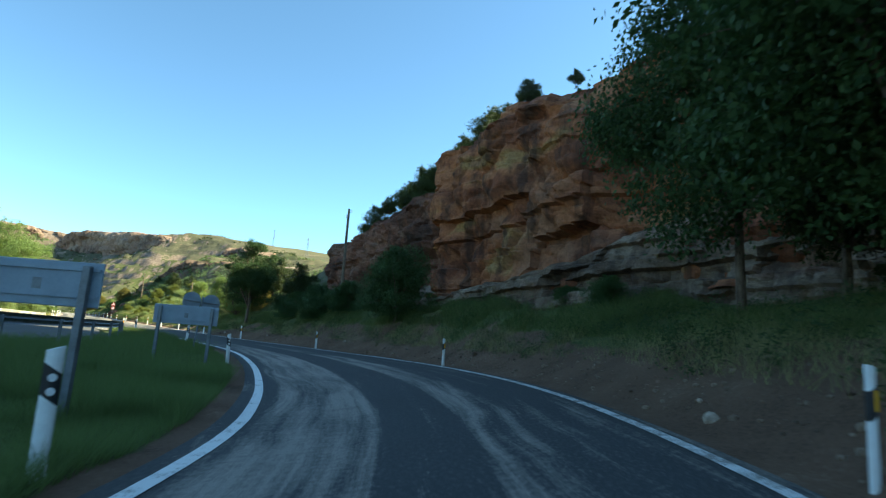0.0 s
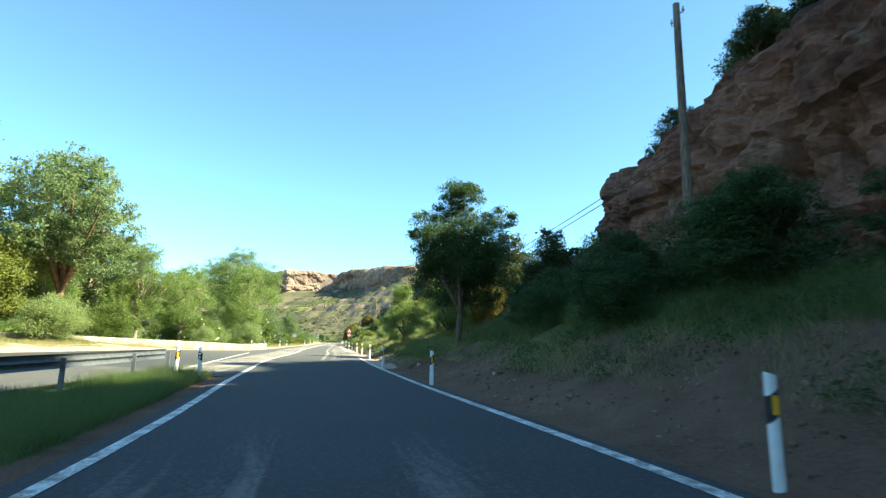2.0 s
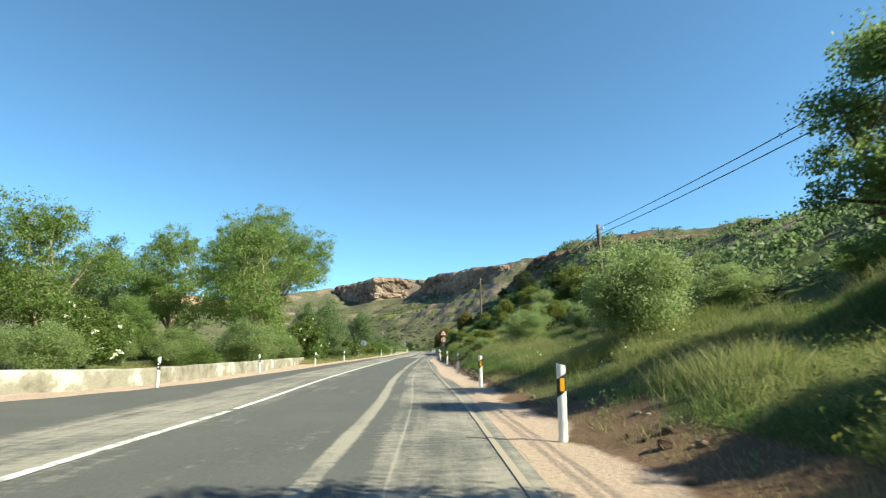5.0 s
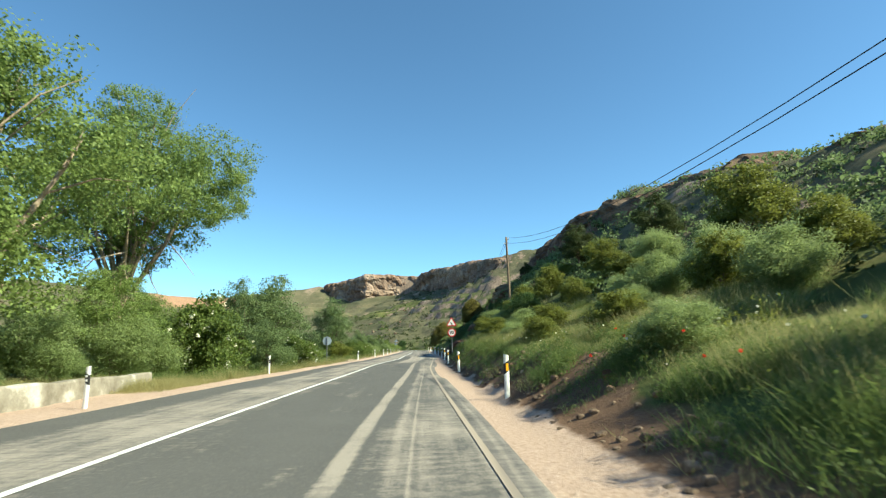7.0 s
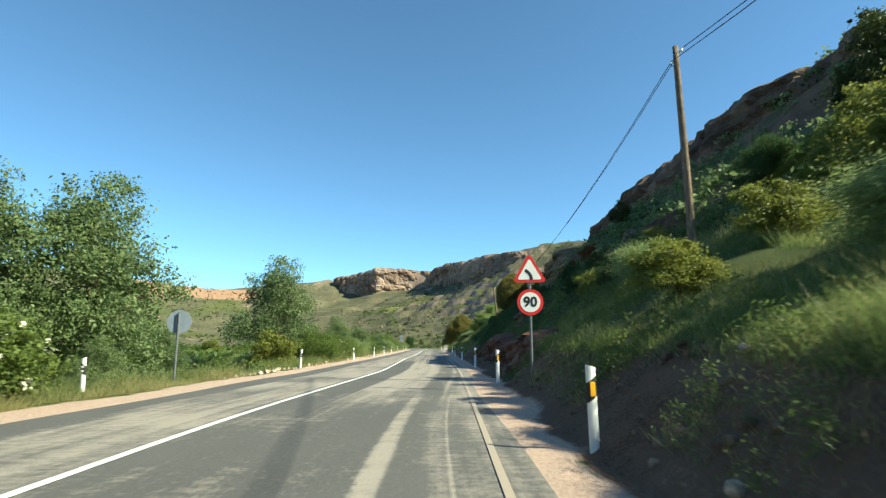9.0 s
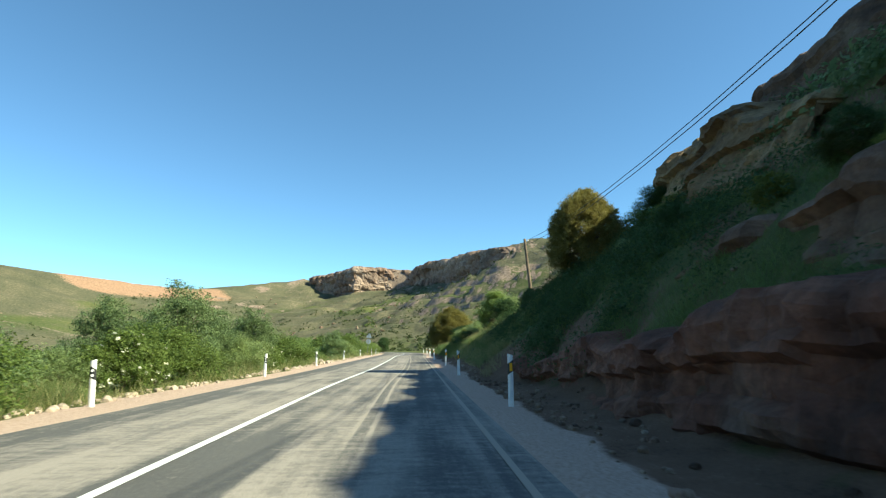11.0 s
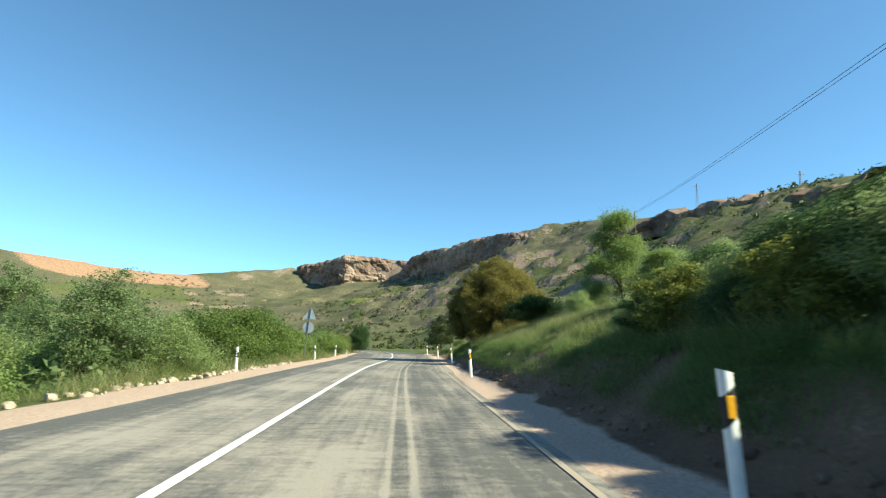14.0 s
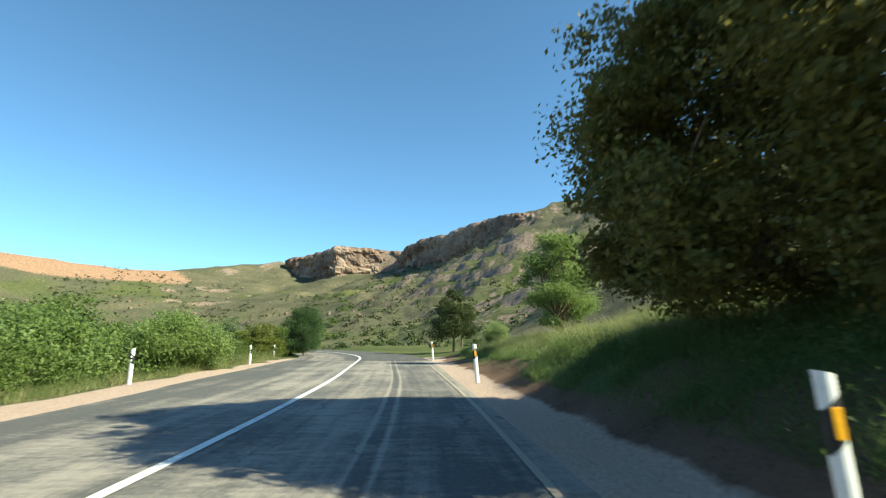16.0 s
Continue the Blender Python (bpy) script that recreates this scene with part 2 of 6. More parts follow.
    seam = n.math("MULTIPLY", n.grey(crack.outputs["Distance"], 0.006, 0.022, 1, 0), n.attr("cracked"))
    seam = n.math("MULTIPLY", seam, n.grey(patch, 0.4, 0.6))
    col = n.mix(n.math("MULTIPLY", seam, 0.7), col, (0.045, 0.043, 0.04))
    return n.surface(col, 0.88, 0, grain, 0.25, 0.01, 0.25)


def mat_paint(name="road_paint", wear=0.5, under=(0.24, 0.22, 0.19)):
    n = Nodes(name)
    v = n.coords("Object")
    a = n.noise(v, 3.0, 6, 0.7)
    b = n.noise(v, 30.0, 4, 0.7)
    f = n.math("ADD", n.math("MULTIPLY", a, 0.55), n.math("MULTIPLY", b, 0.45))
    col = n.mix(n.grey(f, wear + 0.02, wear + 0.12), (0.74, 0.74, 0.72), under)
    return n.surface(col, 0.7, 0, b, 0.15, 0.01, 0.3)


def mat_wall():
    n = Nodes("old_concrete")
    v = n.coords("Object")
    a = n.noise(v, 0.9, 6, 0.65)
    b = n.noise(v, 14, 5, 0.7)
    col = n.ramp(a, [(0.32, (0.17, 0.15, 0.12)), (0.5, (0.28, 0.255, 0.21)), (0.66, (0.56, 0.53, 0.47))])
    col = n.mix(n.grey(b, 0.4, 0.7, 0.3, 0), col, (0.1, 0.08, 0.06))
    return n.surface(col, 0.9, 0, b, 0.5, 0.03, 0.2)


M_GROUND = mat_ground()
M_ASPHALT = mat_asphalt()
M_PAINT = mat_paint("road_paint", 0.51)
M_PAINT_WORN = mat_paint("road_paint_worn", 0.44)
M_ROCK_RED = mat_rock("red_sandstone", [(0.28, (0.10, 0.05, 0.035)), (0.42, (0.29, 0.11, 0.06)), (0.53, (0.48, 0.19, 0.09)), (0.62, (0.44, 0.25, 0.10)), (0.75, (0.39, 0.20, 0.12))], 1.0, 0.72)
M_ROCK_DARK = mat_rock("brown_rock", [(0.3, (0.05, 0.036, 0.028)), (0.48, (0.15, 0.095, 0.065)), (0.62, (0.27, 0.17, 0.115)), (0.75, (0.24, 0.18, 0.13))], 1.0, 0.5)
M_ROCK_RUST = mat_rock("rust_brown_rock", [(0.3, (0.06, 0.038, 0.03)), (0.46, (0.19, 0.088, 0.06)), (0.6, (0.30, 0.15, 0.10)), (0.75, (0.29, 0.19, 0.14))], 1.0, 0.5)
M_ROCK_OCHRE = mat_rock("ochre_rock", [(0.3, (0.08, 0.055, 0.035)), (0.46, (0.24, 0.16, 0.085)), (0.6, (0.38, 0.27, 0.14)), (0.75, (0.32, 0.22, 0.13))], 1.0, 0.5)
M_ROCK_GREY = mat_rock("grey_rubble_rock", [(0.3, (0.12, 0.085, 0.065)), (0.48, (0.26, 0.185, 0.13)), (0.62, (0.39, 0.29, 0.21)), (0.75, (0.30, 0.18, 0.13))], 1.3, 0.6)
M_ROCK_FAR = mat_rock("pale_limestone", [(0.3, (0.13, 0.09, 0.07)), (0.45, (0.28, 0.18, 0.13)), (0.6, (0.38, 0.27, 0.2)), (0.75, (0.34, 0.27, 0.22))], 0.11, 0.6)
M_STONE = mat_plain("pale_stone", (0.45, 0.36, 0.28), 0.95, 0, 0.25, 3.0, 0.15)
M_WALL = mat_wall()
M_WHITE = mat_plain("white_plastic", (0.80, 0.80, 0.78), 0.45, 0, 0.05, 7)
M_BLACK = mat_plain("black_plastic", (0.025, 0.025, 0.027), 0.5, 0, 0.1, 7)
M_AMBER = mat_plain("amber_reflector", (0.85, 0.42, 0.03), 0.25, 0, 0.05, 20, 0.6)
M_REFLECT = mat_plain("white_reflector", (0.82, 0.83, 0.84), 0.2, 0.1, 0.04, 20, 0.6)
M_STEEL = mat_plain("galvanised_steel", (0.19, 0.205, 0.225), 0.5, 0.5, 0.15, 5)
M_SIGNBACK = mat_plain("grey_sign_back", (0.26, 0.31, 0.37), 0.6, 0.15, 0.08, 3)
M_RED = mat_plain("red_sign_paint", (0.62, 0.03, 0.03), 0.4, 0, 0.05, 5)
M_SIGNWHITE = mat_plain("white_sign_face", (0.82, 0.82, 0.80), 0.4, 0, 0.03, 5)
M_POLE = mat_bark("weathered_pole_wood", (0.10, 0.075, 0.055), (0.27, 0.205, 0.15))
M_WIRE = mat_plain("black_cable", (0.03, 0.03, 0.032), 0.6)
M_BARK = mat_bark("grey_brown_bark", (0.07, 0.05, 0.038), (0.24, 0.18, 0.135))
M_BARK_PALE = mat_bark("pale_bark", (0.20, 0.15, 0.11), (0.46, 0.37, 0.28))
M_BARK_RUST = mat_bark("orange_brown_bark", (0.10, 0.062, 0.042), (0.31, 0.20, 0.13))
L_OAK = mat_leaf("oak_leaf", (0.018, 0.032, 0.010), (0.085, 0.105, 0.028), 0.2)
L_DARK = mat_leaf("dark_leaf", (0.025, 0.052, 0.018), (0.085, 0.14, 0.045), 0.3)
L_GREEN = mat_leaf("fresh_leaf", (0.05, 0.085, 0.02), (0.17, 0.22, 0.055), 0.4)
L_WILLOW = mat_leaf("willow_leaf", (0.085, 0.13, 0.035), (0.25, 0.32, 0.10), 0.42)
L_SILVER = mat_leaf("silvery_leaf", (0.10, 0.145, 0.05), (0.32, 0.38, 0.16), 0.45)
L_YELLOW = mat_leaf("yellow_green_leaf", (0.07, 0.095, 0.02), (0.23, 0.245, 0.055), 0.38)
L_BRONZE = mat_leaf("bronze_leaf", (0.06, 0.074, 0.024), (0.27, 0.225, 0.06), 0.42)
L_GREY = mat_leaf("grey_green_leaf", (0.065, 0.10, 0.04), (0.20, 0.26, 0.11), 0.38)
L_GRASS = mat_leaf("grass_blade", (0.052, 0.088, 0.024), (0.18, 0.235, 0.078), 0.5)
L_WEED = mat_leaf("weed_leaf", (0.04, 0.075, 0.02), (0.16, 0.21, 0.06), 0.4)
L_DRYGRASS = mat_leaf("dry_grass_blade", (0.17, 0.17, 0.07), (0.40, 0.36, 0.17), 0.45)
L_POPPY = mat_leaf("poppy_petal", (0.65, 0.03, 0.015), (0.85, 0.06, 0.02), 0.4)
L_FLOWER = mat_leaf("cream_flower", (0.70, 0.68, 0.52), (0.85, 0.83, 0.68), 0.3)


# ---- meshes ----


def mesh_from(name, verts, faces, material, smooth=False):
    me = bpy.data.meshes.new(name)
    me.from_pydata([tuple(v) for v in np.asarray(verts, float).tolist()], [], [tuple(f) for f in faces])
    me.materials.append(material)
    if smooth:
        me.polygons.foreach_set("use_smooth", [True] * len(me.polygons))
    me.update()
    return me


def quads_mesh(name, verts, material, per=4):
    """A mesh of loose polygons with per corners each, from a flat run of corners."""
    n = len(verts) // per
    me = bpy.data.meshes.new(name)
    me.vertices.add(len(verts))
    me.vertices.foreach_set("co", np.asarray(verts, np.float32).ravel())
    me.loops.add(n * per)
    me.loops.foreach_set("vertex_index", np.arange(n * per, dtype=np.int32))
    me.polygons.add(n)
    me.polygons.foreach_set("loop_start", np.arange(0, n * per, per, dtype=np.int32))
    me.materials.append(material)
    me.update(calc_edges=True)
    me.validate()
    return me


def part(name, bm, material, parent=None, label="", smooth=False):
    """Link a bmesh as one mesh object, under a thing or a part if one is given."""
    me = bpy.data.meshes.new(name)
    bm.to_mesh(me)
    bm.free()
    me.materials.append(material)
    if smooth:
        me.polygons.foreach_set("use_smooth", [True] * len(me.polygons))
    ob = new(name, me)
    ob.parent = parent
    if label:
        tagged(ob, label)
    return ob


def under(name, me, parent, label=""):
    ob = new(name, me)
    ob.parent = parent
    if label:
        tagged(ob, label)
    return ob


def box(bm, lo, hi, bevel=0.0):
    lo, hi = Vector(lo), Vector(hi)
    made = bmesh.ops.create_cube(bm, size=1, matrix=Matrix.Translation((lo + hi) / 2) @ Matrix.Diagonal((*(hi - lo), 1)))
    if bevel:
        edges = list({e for v in made["verts"] for e in v.link_edges})
        bmesh.ops.bevel(bm, geom=edges, offset=bevel, segments=2, affect="EDGES", profile=0.5)
    return bm


def rod(bm, a, b, r0, r1=None, n=8, caps=True):
    a, b = Vector(a), Vector(b)
    r1 = r0 if r1 is None else r1
    turn = (b - a).to_track_quat("Z", "Y").to_matrix().to_4x4()
    bmesh.ops.create_cone(bm, cap_ends=caps, segments=n, radius1=r0, radius2=r1, depth=(b - a).length, matrix=Matrix.Translation((a + b) / 2) @ turn)
    return bm


def plate(bm, outline, y0, y1):
    """A flat plate in x and z with a given outline, from y0 to y1."""
    front = [bm.verts.new((x, y0, z)) for x, z in outline]
    back = [bm.verts.new((x, y1, z)) for x, z in outline]
    n = len(outline)
    bm.faces.new(front)
    bm.faces.new(back[::-1])
    for i in range(n):
        bm.faces.new((front[(i + 1) % n], front[i], back[i], back[(i + 1) % n]))
    bmesh.ops.recalc_face_normals(bm, faces=bm.faces)
    return bm


def lattice(ix, iy, seed):
    """A repeatable random number from 0 to 1 for each whole point."""
    h = (ix.astype(np.int64) * 374761393 + iy.astype(np.int64) * 668265263 + seed * 974634777) & 0x7FFFFFFF
    h = ((h ^ (h >> 13)) * 1274126177) & 0x7FFFFFFF
    h = h ^ (h >> 16)
    return (h & 0xFFFF) / 65535.0


def wave(x, y, seed=0):
    """Smooth noise from -1 to 1."""
    x, y = np.broadcast_arrays(np.asarray(x, float), np.asarray(y, float))
    ix, iy = np.floor(x), np.floor(y)
    fx, fy = x - ix, y - iy
    fx, fy = fx * fx * (3 - 2 * fx), fy * fy * (3 - 2 * fy)
    a = lattice(ix, iy, seed) * (1 - fx) + lattice(ix + 1, iy, seed) * fx
    b = lattice(ix, iy + 1, seed) * (1 - fx) + lattice(ix + 1, iy + 1, seed) * fx
    return (a * (1 - fy) + b * fy) * 2 - 1


def fractal(x, y, octaves=4, seed=0, gain=0.5):
    total, amp = 0.0, 1.0
    for k in range(octaves):
        total = total + amp * wave(np.asarray(x) * 2 ** k, np.asarray(y) * 2 ** k, seed + k * 17)
        amp *= gain
    return total


def ease(x, lo, hi):
    t = np.clip((np.asarray(x, float) - lo) / (hi - lo), 0, 1)
    return t * t * (3 - 2 * t)


# ---- plan of the road ----
YR = [-125, -112, -106, -103, -99.5, -95.6, -92, -88, -84, -80, -75, -70, -65, -60, -55, -50, -43, -30, -17, -10, 0, 13, 27, 35, 50, 63, 80, 100, 130, 145, 165, 176, 200]
XRV = [-33, -16.5, -10.2, -7.2, -4.4, -1.8, 0.1, 1.7, 2.75, 3.5, 3.75, 3.65, 3.4, 3.05, 2.75, 2.5, 2.2, 1.95, 1.85, 1.65, 1.3, 1.1, 0.9, 0.9, 1.35, 1.7, 1.75, 1.8, 1.9, 1.95, 2.2, 2.4, 2.2]
YC, XCV = [-60, -40, -17, -5, 10, 20, 30, 45, 63, 90, 105, 130, 145, 156, 172, 182, 200], [-4.2, -3.9, -3.75, -4.1, -4.1, -4.0, -3.85, -3.8, -2.65, -2.75, -2.4, -2.42, -2.6, -2.6, -1.9, -1.8, -2.4]
YL, XLV = [-60, -50, -40, -30, -20, -10, 0, 15, 31, 50, 66, 75, 100, 125, 150, 175, 200], [-15.3, -14.5, -13.5, -12.5, -11, -9.0, -8.4, -8.1, -7.8, -7.2, -6.4, -6.3, -6.1, -6.0, -6.2, -6.1, -6.9]
YI, XIV = [-104, -97, -93, -90, -86, -82, -78, -75, -70, -65, -60, -55, -50, -45, -39, -30, -17], [-14.0, -8.8, -7.0, -6.0, -4.75, -3.75, -2.95, -2.5, -2.3, -2.45, -2.75, -3.15, -3.4, -3.7, -4.1, -4.0, -3.75]


def smooth_interp(y, ys, xs):
    """Through the given points, with the corners rounded."""
    return sum(np.interp(np.asarray(y, float) + d, ys, xs) for d in (-3.0, -1.5, 0.0, 1.5, 3.0)) / 5


def right_edge(y):
    return smooth_interp(y, YR, XRV)


def centre(y):
    return smooth_interp(y, YC, XCV)


def left_edge(y):
    return smooth_interp(y, YL, XLV)


def inner_line(y):
    return smooth_interp(y, YI, XIV)


# right edge of the main road before the junction, along the crash barrier
RAIL = [(-6.0, -51.5), (-6.1, -58), (-6.5, -64), (-7.6, -71), (-9.4, -78), (-12.5, -86), (-17.5, -95), (-26, -106)]


def camber(x, y):
    """The slip road banks into its curve: its outer side is higher."""
    mid = np.interp(y, [-125, -102, -95, -88, -81, -73.5, -66, -58], [-30, -9.9, -6.1, -3.2, -1.1, 0.1, 0.5, 0.6])
    fall = np.interp(y, [-125, -102, -95, -88, -81, -73.5, -66, -58], [0.07, 0.073, 0.076, 0.06, 0.04, 0.022, 0.012, 0.0])
    side = (np.asarray(x, float) - mid) * 0.87
    return fall * np.clip(side, -3.6, 9) * (1 - ease(-side, 3.6, 7.5))


def tilt(x, y):
    """The main road leans up to its outer side before the straight."""
    return camber(x, y) + 0.055 * np.clip(-6 - np.asarray(x, float), 0, 14) * (1 - ease(y, -34, -2)) * ease(y, -130, -90)


YB = [-125, -100, -85, -75, -60, -52, -46, -40, -20, 0, 20, 40, 55, 60, 86, 92, 100, 106, 115, 122, 130, 165, 185, 200, 230]
BANK = {
    "toe": [0.8, 1.0, 1.0, 1.0, 1.0, 1.0, 1.0, 0.9, 0.8, 0.9, 1.1, 1.3, 1.3, 1.6, 1.5, 1.6, 1.8, 1.6, 1.35, 1.25, 1.25, 1.25, 0.8, 0.5, 0.1],
    "pole": [2.4, 2.6, 2.6, 2.6, 2.6, 2.4, 2.2, 2.0, 1.8, 1.7, 2.6, 3.4, 4.4, 5.0, 5.0, 5.1, 5.0, 4.2, 3.6, 3.1, 3.0, 2.8, 1.6, 0.9, 0.2],
    "foot": [3.4, 3.4, 3.4, 3.4, 3.4, 3.2, 3.0, 3.0, 2.8, 3.0, 3.8, 4.8, 6.2, 7.2, 7.2, 7.2, 6.8, 5.6, 5.0, 4.2, 3.8, 3.4, 2.0, 1.2, 0.3],
    "brow": [17.5, 17.5, 17.0, 15.5, 12.5, 9.5, 7.0, 4.5, 3.8, 3.8, 4.5, 5.6, 7.2, 8.4, 9.0, 8.8, 8.0, 6.8, 5.6, 5.0, 4.4, 4.0, 2.4, 1.5, 0.4],
    "ridge": [26, 25, 24, 23, 21, 19, 17, 15, 10.3, 9.3, 10.3, 14, 17, 18.8, 18.5, 17.5, 15, 13, 11, 8.5, 6.5, 5.5, 4, 3, 1],
}
# far rim of the valley: x, y, height, height of its cliff, width of the slope below
RIM = np.array([
    (125, 130, 30, 0, 95), (108, 200, 40, 2, 90), (109, 230, 43, 3, 92), (112, 296, 55, 5, 100), (118, 377, 66, 7, 120), (116, 440, 80, 2, 140), (100, 494, 88, 2, 160), (62, 516, 84, 18, 185),
    (40, 600, 90, 27, 260), (15, 700, 98, 27, 330), (2, 745, 101, 24, 360), (-6, 792, 104, 24, 380), (-40, 800, 106, 30, 400), (-81, 788, 107, 36, 400), (-116, 842, 104, 30, 400), (-150, 866, 101, 8, 400), (-190, 842, 92, 0, 380),
    (-260, 760, 74, 0, 340), (-330, 720, 77, 0, 340), (-420, 640, 86, 0, 340), (-520, 520, 88, 0, 340), (-640, 330, 95, 0, 360), (-700, 0, 90, 0, 380), (-700, -500, 90, 0, 380)], float)


def rim_of(x, y, shift):
    """Distance to the rim (positive on the valley's side), the rim's height, and the slope's height below it."""
    best = np.full(x.shape, 1e9)
    sign = np.ones(x.shape)
    rz = np.zeros(x.shape)
    slope = np.full(x.shape, -50.0)
    share = np.ones(x.shape)
    for a, b in zip(RIM[:-1], RIM[1:]):
        ab = b[:2] - a[:2]
        t = np.clip(((x - a[0]) * ab[0] + (y - a[1]) * ab[1]) / (ab @ ab), 0, 1)
        dx, dy = x - a[0] - t * ab[0], y - a[1] - t * ab[1]
        d = np.hypot(dx, dy)
        near = d < best
        best = np.where(near, d, best)
        sign = np.where(near, np.sign(ab[0] * dy - ab[1] * dx), sign)
        h, ch, w = (a[k] + t * (b[k] - a[k]) for k in (2, 3, 4))
        rz = np.where(near, h, rz)
        din = np.clip((d + shift - 2) / w, 0, 1)
        s = np.where(din >= 1, -50.0, (h - ch) * (1 - din) ** (1.15 + 0.55 * ease(w, 130, 240)))
        share = np.where(s > slope, din, share)
        slope = np.maximum(slope, s)
    return best * sign, rz, slope, share


def height(x, y):
    x, y = np.broadcast_arrays(np.asarray(x, float), np.asarray(y, float))
    xr = right_edge(y)
    back = 3.2 * (1 - ease(y, -50, -38))
    near_cut = 0.95 * ease(y, 7, 13) * (1 - ease(y, 52, 57)) + 0.85 * ease(y, 99, 110) * (1 - ease(y, 176, 190))
    cut = ease(y, 53, 57) * (1 - ease(y, 90, 97))
    stops = [xr + 0.9 + 1.9 * cut, xr + 3.2 + 0.5 * cut - near_cut, np.maximum(xr + 4.2, 8.7), np.maximum(xr + 5.5, 11.5) + back, np.maximum(xr + 7, 13.2) + 1.6 * back, np.maximum(xr + 18, 25.0) + back, xr + 66]
    zs = [0 * x] + [np.interp(y, YB, BANK[k]) for k in ("toe", "pole", "foot", "brow", "ridge")]
    # extra height added behind the cliffs, so that the ridge shades the slip road
    zs.append(zs[-1] + 5 * ease(zs[-1], 4, 12) + 24 * (1 - ease(y, -60, -32)) + 14 * (1 - ease(y, -96, -76)))
    z = np.zeros(x.shape)
    for k in range(6):
        t = np.clip((x - stops[k]) / (stops[k + 1] - stops[k]), 0, 1)
        z = z + t * (zs[k + 1] - zs[k])
    rough = ease(x, xr + 1.5, xr + 6)
    z = z + rough * (0.3 * fractal(x * 0.3, y * 0.3, 3, 3, 0.36) + 1.1 * ease(x, 14, 30) * fractal(x * 0.09, y * 0.09, 4, 5))
    xl = np.where(y > -52, left_edge(y), -16.0 + 0.5 * (y + 52))
    d = xl - x
    low = ease(y, 28, 48) * (1.6 * ease(d, 1.6, 8.0)) - (1 - ease(y, 26, 34)) * 0.5 * ease(d, 3, 12)
    z = z - np.where(d > 0, low, 0) + ease(d, 2.5, 9) * 0.3 * fractal(x * 0.2, y * 0.2, 4, 9)
    z = z - 0.05 * ease(x, xr + 0.1, xr + 1.0) * (1 - ease(x, xr + 1.3, xr + 3.0)) * ease(y, -44, -30) * (1 - ease(y, 170, 190))
    # heap of earth by the double sign, boulders' bed
    z = z + 0.45 * np.exp(-((x + 9.6) / 1.3) ** 2 - ((y - 163.5) / 2.2) ** 2)
    z = z + tilt(x, y)
    # dust and gravel lap over the asphalt's edges
    z = z + 0.05 * ease(x, xr - 0.45, xr + 0.1) * ease(y, -46, -40) * (1 - ease(x, xr + 1.0, xr + 2.0)) + 0.05 * ease(d, -0.35, 0.1) * ease(y, -30, -20) * (1 - ease(d, 1.0, 2.0)) * (y < 190)
    # loose edge of the verges
    z = z + 0.025 * fractal(x * 1.3, y * 1.3, 3, 21) * ease(np.abs(x - (xl + xr) / 2), (xr - xl) / 2 + 0.3, (xr - xl) / 2 + 1.5) - 0.03
    wob = 9 * fractal(x * 0.018, y * 0.018, 4, 31) + 3 * fractal(x * 0.08, y * 0.08, 3, 37)
    dist, rz, slope, din = rim_of(x, y, wob)
    slope = slope + 1.0 * np.sin(slope * (2 * math.pi / 7.0) + 2.2 * fractal(x * 0.012, y * 0.012, 2, 53)) * ease(y, 230, 300) * ease(slope, 4, 12)
    inside = slope + 1.6 * fractal(x * 0.05, y * 0.05, 4, 43) * (1 - ease(din, 0.8, 1))
    plateau = rz + np.clip(-dist, 0, 200) * 0.02 + 2.0 * fractal(x * 0.02, y * 0.02, 3, 47)
    t = ease(-dist, 1, 9)
    far = inside * (1 - t) + plateau * t
    return np.maximum(z, far)


def spaced(*runs):
    """Steps along an axis: (from, to, first step, last step) a run."""
    out = []
    for lo, hi, s0, s1 in runs:
        n = max(2, int(round((hi - lo) / ((s0 + s1) / 2))))
        k = np.linspace(0, 1, n, endpoint=False)
        pos = s0 * k + (s1 - s0) * k * k / 2
        out.append(lo + (hi - lo) * pos / (s0 + (s1 - s0) / 2))
    out.append(np.array([runs[-1][1]]))
    return np.concatenate(out)


gx = spaced((-2200, -220, 160, 8), (-220, -45, 7, 3), (-45, -18, 2, 0.7), (-18, 30, 0.5, 0.6), (30, 60, 0.8, 2), (60, 160, 3, 4), (160, 2200, 6, 200))
gy = spaced((-1500, -130, 150, 3), (-130, 235, 0.75, 0.75), (235, 480, 2, 5), (480, 830, 5, 6), (830, 3500, 8, 250))
GX, GY = np.meshgrid(gx, gy, indexing="ij")
GZ = height(GX, GY)


def grid_faces(n, m):
    i, j = np.meshgrid(np.arange(n - 1), np.arange(m - 1), indexing="ij")
    a = (i * m + j).ravel()
    return np.stack([a, a + m, a + m + 1, a + 1], 1)


def grid_mesh(name, P, material, smooth=True):
    """A sheet from an n x m x 3 array of places."""
    n, m, _ = P.shape
    f = grid_faces(n, m)
    me = bpy.data.meshes.new(name)
    me.vertices.add(n * m)
    me.vertices.foreach_set("co", np.ascontiguousarray(P, np.float32).ravel())
    me.loops.add(f.size)
    me.loops.foreach_set("vertex_index", f.astype(np.int32).ravel())
    me.polygons.add(len(f))
    me.polygons.foreach_set("loop_start", np.arange(0, f.size, 4, dtype=np.int32))
    me.materials.append(material)
    me.update(calc_edges=True)
    me.polygons.foreach_set("use_smooth", [smooth] * len(f))
    return me


def give(me, name, values):
    a = me.attributes.new(name, "FLOAT", "POINT")
    a.data.foreach_set("value", np.ascontiguousarray(values, np.float32).ravel())


